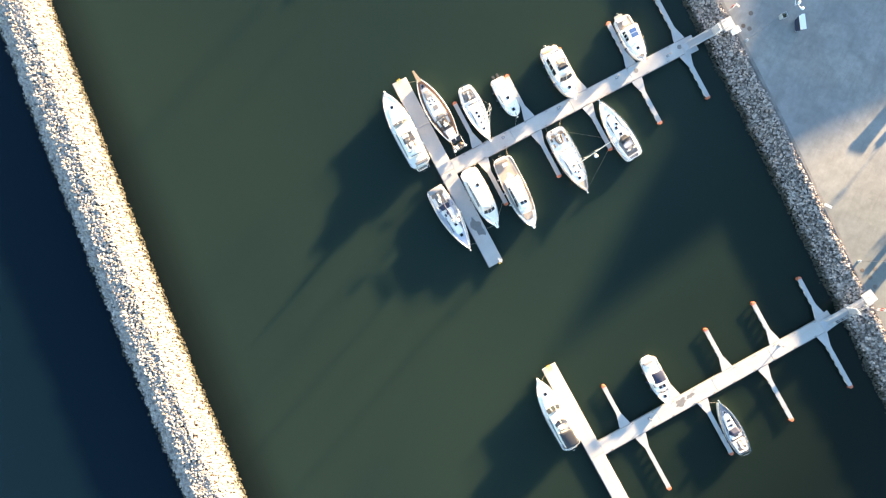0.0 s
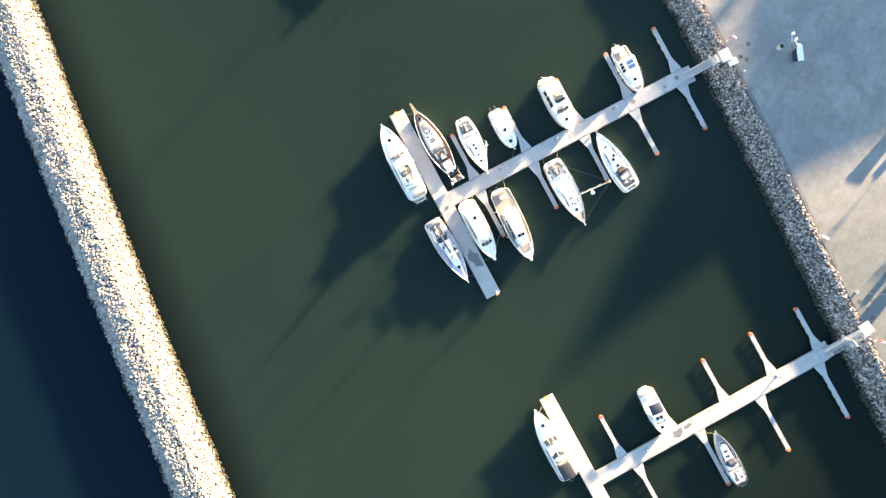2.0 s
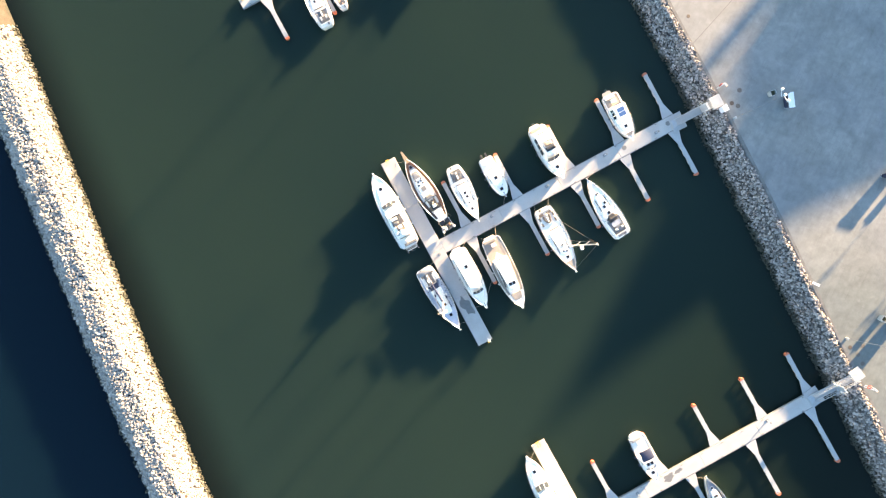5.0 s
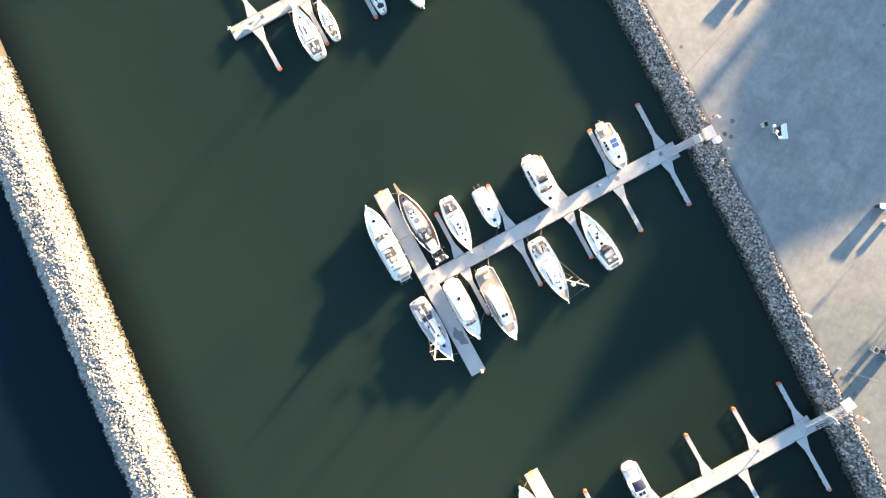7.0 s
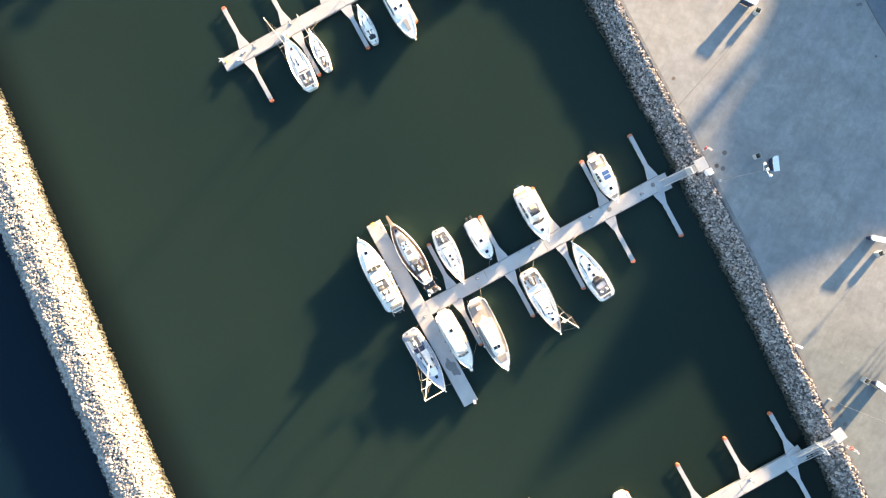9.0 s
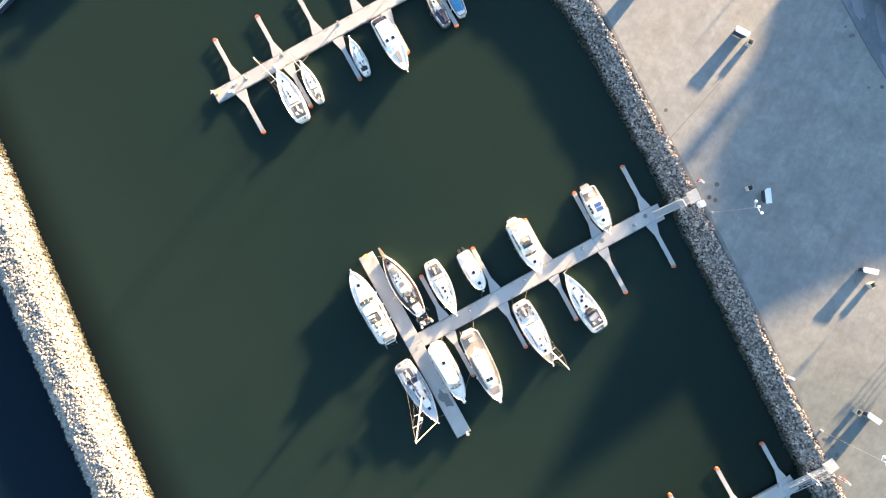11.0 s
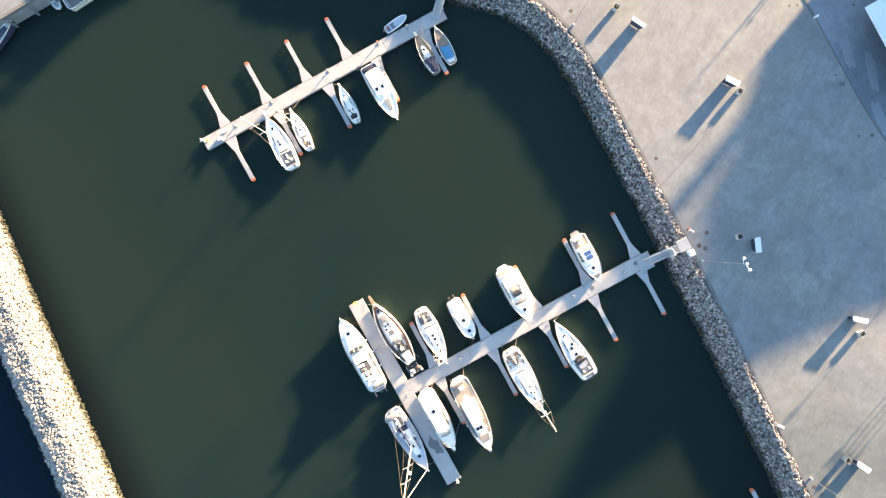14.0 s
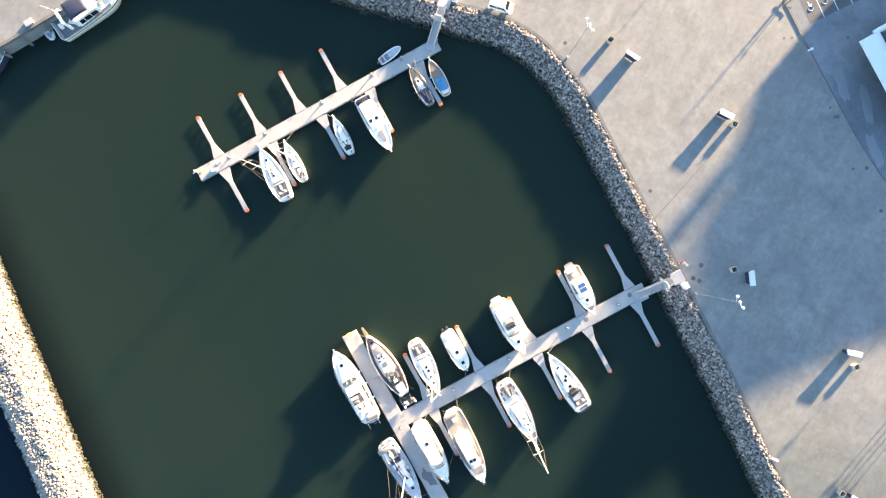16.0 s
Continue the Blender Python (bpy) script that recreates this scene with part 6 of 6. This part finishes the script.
# poles out of view, set by where their shadow tips should fall
flag_pole(pose(54.0 + SUN_X * 38, 70.8 + SUN_Y * 38, QZ), "white tapered flagpole at the back of the quay", 5.0, 0.27)
flag_pole(pose(36.9 + SUN_X * 34, 79.7 + SUN_Y * 34, QZ), "thin unseen pole added for its shadow line", 4.45, 0.11)
# added posts out of view, standing in for casters of thin shadow lines
for q, tip, base in ((57.8, 55.5, 80.0), (58.8, 55.8, 81.0), (59.7, 56.2, 81.0), (60.8, 56.5, 82.0), (47.0, 56.0, 92.0)):
    lamp_mast(by_sun(q, base), "short grey unseen post added for a thin shadow line", (base - tip) * 0.1317, 0.1)


def recycling_box(m, d=1.0):
    r = thing("recycling_container", m, "white metal recycling container on the quay", "container", "quay containers")
    part("body", loft(B_(), [ring(-1.0, 0.98, 0.5 * d, 0.5 * d, 0.08, 0.08), ring(-1.22, 1.2, 0.76 * d, 0.76 * d, 1.2, 0.08), ring(-1.2, 1.18, 0.72 * d, 0.72 * d, 1.36, 0.08)]), "navy", r, "dark navy body")
    part("lid", loft(B_(), [[(-1.1, -0.46 * d, z) if i == 0 else (1.32, -0.46 * d, z) if i == 1 else (1.32, 0.46 * d, z) if i == 2 else (-1.35, 0.46 * d, z) if i == 3 else (-1.35, 0.0, z) for i in range(5)] for z in (1.36, 1.5, 1.58)]), "white", r)
    for x in (-0.9, 0.9):
        part("skid", box(B_(), x - 0.1, x + 0.1, -0.25 * d, 0.25 * d, 0, 0.09), "galv", r)
    for x in (-0.6, 0.0, 0.6):
        part("flap", box(B_(), x - 0.22, x + 0.22, -0.4 * d, -0.37 * d, 0.95, 1.2, 0.01), "dark", r)
    return r


def planter(m):
    r = thing("planter", m, "square pale concrete planter with a low shrub", "planter", "quay planters")
    part("tub", loft(B_(), [[(a * s, b * s, z) for a, b in ((-1, -1), (1, -1), (1, 1), (-1, 1))] for s, z in ((0.38, 0), (0.5, 0.95), (0.43, 0.95), (0.4, 0.55))]), "tub", r)
    part("soil", box(B_(), -0.395, 0.395, -0.395, 0.395, 0.48, 0.58), "soil", r)
    rnd = random.Random(7)
    bm = B_()
    for i in range(230):
        x, y = max(-0.36, min(0.36, rnd.gauss(0, 0.17))), max(-0.36, min(0.36, rnd.gauss(0, 0.17)))
        z = 0.6 + rnd.random() * 0.75 * max(0.2, 1 - math.hypot(x, y) / 0.4)
        a, q = rnd.random() * math.tau, rnd.uniform(0.04, 0.09)
        v = [bm.verts.new((x + q * math.cos(a + k) * f, y + q * math.sin(a + k) * f, z + 0.05 * rnd.uniform(-1, 1))) for k, f in ((0, 1), (1.6, 0.5), (3.14, 1), (4.7, 0.5))]
        bm.faces.new(v)
    part("shrub", bm, "leaf", r)
    return r


box0 = recycling_box(pose(59.6, 70.2, QZ, 0, 0, -27))
for x, y, a in ((64.0, 41.6, -84), (82.0, 28.2, -12), (82.65, 2.1, -35)):
    copy_thing(box0, pose(x, y, QZ, 0, 0, a))
recycling_box(pose(43.3, 80.5, QZ, 0, 0, -34), 0.72)
pl0 = planter(pose(61.4, 68.6, QZ, 0, 0, -27))
for x, y, a in ((61.3, 43.1, 20), (83.0, 25.6, 30), (80.5, 3.0, -35), (39.7, 83.5, -30)):
    copy_thing(pl0, pose(x, y, QZ, 0, 0, a))


def manhole(x, y, rad, material):
    r = thing("manhole_cover", pose(x, y, QZ), "round dark iron manhole cover in the paving", "manhole cover", "quay manhole covers")
    c = lambda rr, z: [(rr * math.cos(a), rr * math.sin(a), z) for a in (math.tau * k / 20 for k in range(20))]
    part("frame", loft(B_(), [c(rad, 0.0), c(rad, 0.01), c(rad * 0.88, 0.012)]), "iron", r)
    part("cover", loft(B_(), [c(rad * 0.86, 0.0), c(rad * 0.84, 0.016)]), material, r)


for x, y, rad, k in ((55.9, 43.9, 0.42, "iron"), (54.5, 41.6, 0.4, "rust"), (55.6, 41.1, 0.4, "iron"), (46.9, 57.2, 0.34, "rust"), (32.0, 83.35, 0.36, "rust"), (83.0, 60.7, 0.22, "iron"), (85.4, 60.8, 0.34, "iron"), (88.0, 53.2, 0.34, "iron"), (70.7, 83.8, 0.25, "iron"), (72.1, 83.9, 0.25, "iron"), (82.0, 83.8, 0.25, "iron"), (75.1, -2.1, 0.38, "rust"), (77.4, -1.9, 0.38, "iron"), (76.5, -3.4, 0.38, "iron"), (77.3, -5.0, 0.38, "iron")):
    manhole(x, y, rad, k)


def lifebuoy(m):
    r = thing("lifebuoy_post", m, "white lifebuoy stand with a red ring by the quay edge", "lifebuoy", "lifebuoy posts")
    for y in (-0.16, 0.16):
        part("post", box(B_(), -0.05, 0.05, y - 0.05, y + 0.05, 0, 1.9, 0.01), "white", r)
    part("board", box(B_(), -0.05, 0.6, -0.17, 0.17, 1.9, 1.96, 0.02), "landing", r)
    part("roof_edge", box(B_(), 0.58, 0.66, -0.18, 0.18, 1.82, 1.97, 0.02), "canopy", r)
    bm = B_()
    tube(bm, [(-0.14, 0.3 * math.cos(a), 1.05 + 0.3 * math.sin(a)) for a in (math.tau * k / 16 for k in range(17))], 0.08, 6)
    part("ring", bm, "red", r, "red lifebuoy ring", smooth=True)
    return r


lb = lifebuoy(pose(52.0, 44.4, QZ, 0, 0, -40))
copy_thing(lb, pose(77.6, -9.0, QZ, 0, 0, -45))
board = thing("warning_board", pose(68.5, 9.3, QZ, 0, 0, -25), "small white board on a short post at the quay edge", "sign")
part("post", box(B_(), -0.04, 0.04, -0.04, 0.04, 0, 0.7, 0.01), "galv", board)
part("panel", box(B_(), -0.6, 0.75, -0.2, 0.2, 0.7, 0.75, 0.01), "white", board)


def cabinet(m):
    r = thing("electric_cabinet", m, "white electric cabinet beside the gangway", "cabinet", "gangway cabinets")
    part("body", box(B_(), -0.5, 0.5, -0.4, 0.4, 0, 1.05, 0.04), "white", r)
    part("door", box(B_(), -0.42, 0.42, -0.43, -0.4, 0.1, 0.95, 0.01), "white", r)
    part("roof", box(B_(), -0.56, 0.56, -0.46, 0.46, 1.05, 1.13, 0.03), "roof", r)
    return r


cb = cabinet(pose(52.7, 40.4, QZ, 0, 0, -62))
copy_thing(cb, pose(12.6, 91.0, QZ, 0, 0, -15))


def van():
    r = thing("van", pose(20.6, 89.6, QZ, 0, 0, -17), "small white delivery van parked by the quay edge", "van")
    W2 = 0.88
    prof = [(-2.15, 0.35), (-2.15, 1.0), (-2.08, 1.62), (-1.9, 1.8), (0.55, 1.82), (0.85, 1.72), (1.45, 1.12), (2.05, 0.95), (2.2, 0.7), (2.2, 0.35)]
    bm = B_()
    loft(bm, [[(x * (1 - e * 0.02), y, z - e * max(0, z - 1.7) * 0.5) for x, z in prof] for y, e in ((-W2, 1), (-W2 + 0.07, 0), (W2 - 0.07, 0), (W2, 1))])
    part("body", bm, "gel", r)
    plate("windscreen", r, [(0.86, -0.72, 1.72), (0.86, 0.72, 1.72), (1.43, 0.78, 1.15), (1.43, -0.78, 1.15)], "glass", 0.03)
    plate("rear_window", r, [(-2.13, -0.6, 1.1), (-2.13, 0.6, 1.1), (-2.09, 0.55, 1.6), (-2.09, -0.55, 1.6)], "glass", 0.03)
    for k in (1, -1):
        for x0, x1 in ((-1.8, -0.7), (-0.55, 0.3), (0.36, 1.05)):
            t = 0.35 if x1 > 1 else 0
            plate("side_window", r, [(x0, k * 0.885, 1.12), (x1, k * 0.885, 1.12), (x1 - t, k * 0.86, 1.6), (x0, k * 0.86, 1.6)], "glass", 0.03)
        part("mirror", box(B_(), 0.95, 1.1, min(k * 0.9, k * 1.08), max(k * 0.9, k * 1.08), 1.05, 1.25, 0.03), "dark", r)
        part("headlight", box(B_(), 2.02, 2.2, min(k * 0.5, k * 0.84), max(k * 0.5, k * 0.84), 0.68, 0.86, 0.04), "bulb", r)
        for x in (-1.35, 1.35):
            w = part("wheel", tube(B_(), [(x, k * 0.68, 0.32), (x, k * 0.9, 0.32)], 0.32, 14), "tyre", r)
            part("rim", tube(B_(), [(x, k * 0.89, 0.32), (x, k * 0.915, 0.32)], 0.19, 10), "alu", w)


van()
# parking bays with white lines
bays = thing("parking_bays", pose(75.3, 86.3, QZ + 0.006, 0, 0, 25), "row of dark asphalt parking bays with white lines", "parking bay", kind="structure")
part("surface", box(B_(), 0, 30, 0, 9, -0.1, 0.006), "bay", bays)
for i in range(1, 10):
    part("line", box(B_(), i * 2.75 - 0.06, i * 2.75 + 0.06, 0, 5.0, 0.0, 0.012), "paint", bays)
for i in (0, 1):
    x = i * 2.75 + 1.2
    bm = B_()
    tube(bm, [(x + 0.42 * math.cos(a), 2.4 + 0.42 * math.sin(a), 0.012) for a in (radians(k) for k in range(-200, 100, 25))], 0.07, 4)
    box(bm, x - 0.1, x + 0.06, 2.7, 3.7, 0.0, 0.014)
    box(bm, x + 0.06, x + 0.5, 2.95, 3.1, 0.0, 0.014)
    part("wheelchair_mark", bm, "paint", bays)


def boathouse():
    r = thing("low_building", pose(81.2, 81.8, QZ, 0, 0, -61.5), "low building with a white flat roof behind the quay", "building")
    part("wall", box(B_(), 3.6, 15.5, 3.8, 21, 0, 2.9), "iron", r)
    part("roof", box(B_(), 0, 17, 0, 22, 2.9, 3.2, 0.05), "roof", r)
    part("parapet", box(B_(), -0.5, 0.1, 2.8, 22, 2.9, 3.35, 0.03), "white", r)
    part("rooflight", box(B_(), 0.3, 4.0, 3.6, 12.0, 3.2, 3.4, 0.1), "glass", r)
    for i in range(3):
        part("window", box(B_(), 4.2 + i * 3.8, 6.6 + i * 3.8, 3.75, 3.85, 0.8, 2.4), "glass", r)


boathouse()


def show_anchor():
    r = thing("display_anchor", pose(71.2, 90.0, QZ, 0, 0, 40), "old rusty ship's anchor propped on the paving", "anchor")
    part("shank", tube(B_(), [(-0.9, 0, 0.25), (0.4, 0, 1.75)], 0.07, 7), "rust", r)
    part("arms", tube(B_(), [(-0.3, -1.0, 0.3), (-0.75, -0.55, 0.2), (-0.9, 0, 0.22), (-0.75, 0.55, 0.2), (-0.3, 1.0, 0.3)], 0.07, 7), "rust", r)
    for k in (1, -1):
        part("fluke", prism(B_(), [(-0.5, k * 1.0 - 0.2), (-0.05, k * 1.0), (-0.5, k * 1.0 + 0.2)], 0.22, 0.36, 0.03), "rust", r)
    part("stock", tube(B_(), [(0.3, -0.35, 1.6), (0.3, 0.35, 1.6)], 0.045, 6), "rust", r)


show_anchor()
bo = thing("bollard", pose(75.0, 81.6, QZ), "short white bollard on the drain line", "bollard")
part("post", tube(B_(), [(0, 0, 0), (0, 0, 0.75)], 0.16, 10), "white", bo, smooth=True)
part("cap", ball(B_(), (0, 0, 0.78), 0.24, squash=0.5), "white", bo, smooth=True)

# the far quay, with its timber edge
bm = B_()
prism(bm, [(-67.6, 83.0), (-58.2, 88.4), (-20.0, 109.5), (-60.0, 160.0), (-140.0, 160.0), (-140.0, 43.0)], -3, QZ + 0.2)
bmesh.ops.triangulate(bm, faces=bm.faces[:])
solo("pavement_far", bm, "quay", "concrete paving of the far quay", "pavement", kind="structure")
fq = thing("trim_far", Matrix(), "pale stone coping along the far quay edge", "coping", kind="structure")
part("coping", strip(B_(), [(-130, 48.5), (-67.6, 83.0), (-58.2, 88.4), (-20.0, 109.5)], [(0.0, QZ - 0.1), (0.0, QZ + 0.3), (0.5, QZ + 0.3), (0.5, QZ + 0.15)]), "kerb", fq)
for i in range(5):
    x, y = -67.6 - 0.876 * (i * 4.4 - 9), 83.0 - 0.484 * (i * 4.4 - 9)
    part("fender_pile", box(B_(), x + 0.1, x + 0.4, y - 0.55, y - 0.2, -1, QZ, 0.04), "float", fq)
r = thing("crate", pose(-61.6, 87.6, QZ + 0.2, 0, 0, 30), "flat pale crate on the far quay", "crate")
part("body", box(B_(), -0.7, 0.7, -0.5, 0.5, 0, 0.3, 0.03), "finger", r)
part("lid", box(B_(), -0.73, 0.73, -0.53, 0.53, 0.3, 0.36, 0.02), "finger", r)

# ---- boulders ----
def boulder_shapes(n, seed):
    """Angular stones: hulls of scattered points, as vertices and faces."""
    rnd = random.Random(seed)
    out = []
    for i in range(n):
        bm = B_()
        for k in range(15):
            v = Vector((rnd.gauss(0, 1), rnd.gauss(0, 1), rnd.gauss(0, 1))).normalized()
            v = Vector((v.x * rnd.uniform(0.85, 1.1), v.y * rnd.uniform(0.7, 0.95), v.z * rnd.uniform(0.6, 0.8)))
            bm.verts.new(v)
        res = bmesh.ops.convex_hull(bm, input=bm.verts[:])
        bmesh.ops.delete(bm, geom=[g for g in res["geom_interior"] if isinstance(g, bmesh.types.BMVert)], context="VERTS")
        bm.verts.ensure_lookup_table()
        bm.verts.index_update()
        out.append((np.array([v.co[:] for v in bm.verts]), [[v.index for v in f.verts] for f in bm.faces]))
        bm.free()
    return out


SHAPES = boulder_shapes(14, 11)
SHAPE_MESH = []
for co, fs in SHAPES:
    pair = []
    for k in ("rock", "granite"):
        me = bpy.data.meshes.new("boulder")
        me.from_pydata(co.tolist(), [], fs)
        me.materials.append(M[k])
        pair.append(me)
    SHAPE_MESH.append(pair)


def along(line, d):
    """The place and way at d metres along a line."""
    for a, b in zip(line, line[1:]):
        a, b = Vector(a), Vector(b)
        n = (b - a).length
        if d <= n:
            return a.lerp(b, d / n), (b - a).normalized()
        d -= n
    return Vector(line[-1]), (Vector(line[-1]) - Vector(line[-2])).normalized()


def length(line):
    return sum((Vector(b) - Vector(a)).length for a, b in zip(line, line[1:]))


def heap(parent, line, profile, start, end, step, size, near, seed, label, kind, rough=1.0, uneven=lambda d: 1.0, grow=lambda d: 1.0):
    """Boulders over a slope. profile: (shift to the left, height) pairs; near: the stretch whose stones are single pieces."""
    rnd = random.Random(seed)
    ds = [p[0] for p in profile]
    lo, hi = min(ds), max(ds)
    order = sorted(profile)
    xs, zs = [p[0] for p in order], [p[1] for p in order]
    verts, faces, count, single = [], [], 0, 0
    d = start
    while d < end:
        e = lo + rnd.uniform(0, step)
        while e < hi:
            dd, ee = d + rnd.uniform(-0.5, 0.5) * step, e + rnd.uniform(-0.9, 0.9) * step
            p, t = along(line, dd)
            edge = noise.noise((dd * 0.25, e * 0.1, seed)) * 0.5
            ee += edge
            x, y = p.x - t.y * ee, p.y + t.x * ee
            s = size * rnd.choice((0.62, 0.75, 0.9, 1.0, 1.15, 1.35)) * grow(ee)
            if rnd.random() > 1.12 / grow(ee):
                e += step
                continue
            z = float(np.interp(ee, xs, zs)) - 0.1 * s + rnd.uniform(-0.1, 0.16) * s * rough * uneven(ee) + 0.2 * min(1.0, rough * uneven(ee)) * noise.noise((dd * 0.4, ee * 0.4, 3))
            turn = Euler((rnd.uniform(-0.7, 0.7), rnd.uniform(-0.7, 0.7), rnd.uniform(0, 6.3))).to_matrix()
            i = rnd.randrange(len(SHAPES))
            if near[0] < dd < near[1] and single < 300:
                ob = new("boulder", SHAPE_MESH[i][kind == "granite"])
                ob.parent = parent
                ob.matrix_basis = Matrix.LocRotScale((x, y, z), turn.to_quaternion(), (s, s, s))
                single += 1
            else:
                co = (SHAPES[i][0] * s) @ np.array(turn).T + (x, y, z)
                base = len(verts)
                verts.extend(co.tolist())
                faces.extend([[k + base for k in f] for f in SHAPES[i][1]])
            count += 1
            e += step * rnd.uniform(0.8, 1.15)
        d += step * 0.9
    me = bpy.data.meshes.new("boulders")
    me.from_pydata(verts, [], faces)
    me.materials.append(M[kind])
    ob = new("boulders", me)
    ob.parent = parent
    tagged(ob, label, kind="stuff")


total = length(EDGE)
heap(core, EDGE, [(0.75, QZ - 0.05), (1.4, QZ + 0.05), (2.1, QZ - 0.3), (5.15, -0.15)], 80, total - 45, 0.252, 0.24, (150, 155), 21, "heaped grey angular boulders", "rock")
heap(mole, BW, [(0.15, -0.32), (-2.9, BWH - 0.52)], 55, length(BW) - 60, 0.34, 0.26, (0, 0), 23, "pale granite stones wedged between the boulders", "granite", 0.3)
heap(mole, BW, [(0.2, -0.25), (-2.9, BWH - 0.42), (-6.3, BWH - 0.55), (-10.3, -0.15)], 55, length(BW) - 60, 0.292, 0.245, (150, 153), 22, "heaped sunlit granite boulders", "granite", 0.35, lambda d: 0.5 if d > -2.9 else 2.2 if d > -6.3 else 4.0, lambda d: 1.12 if d > -2.9 else 1.25 if d > -6.3 else 1.6)
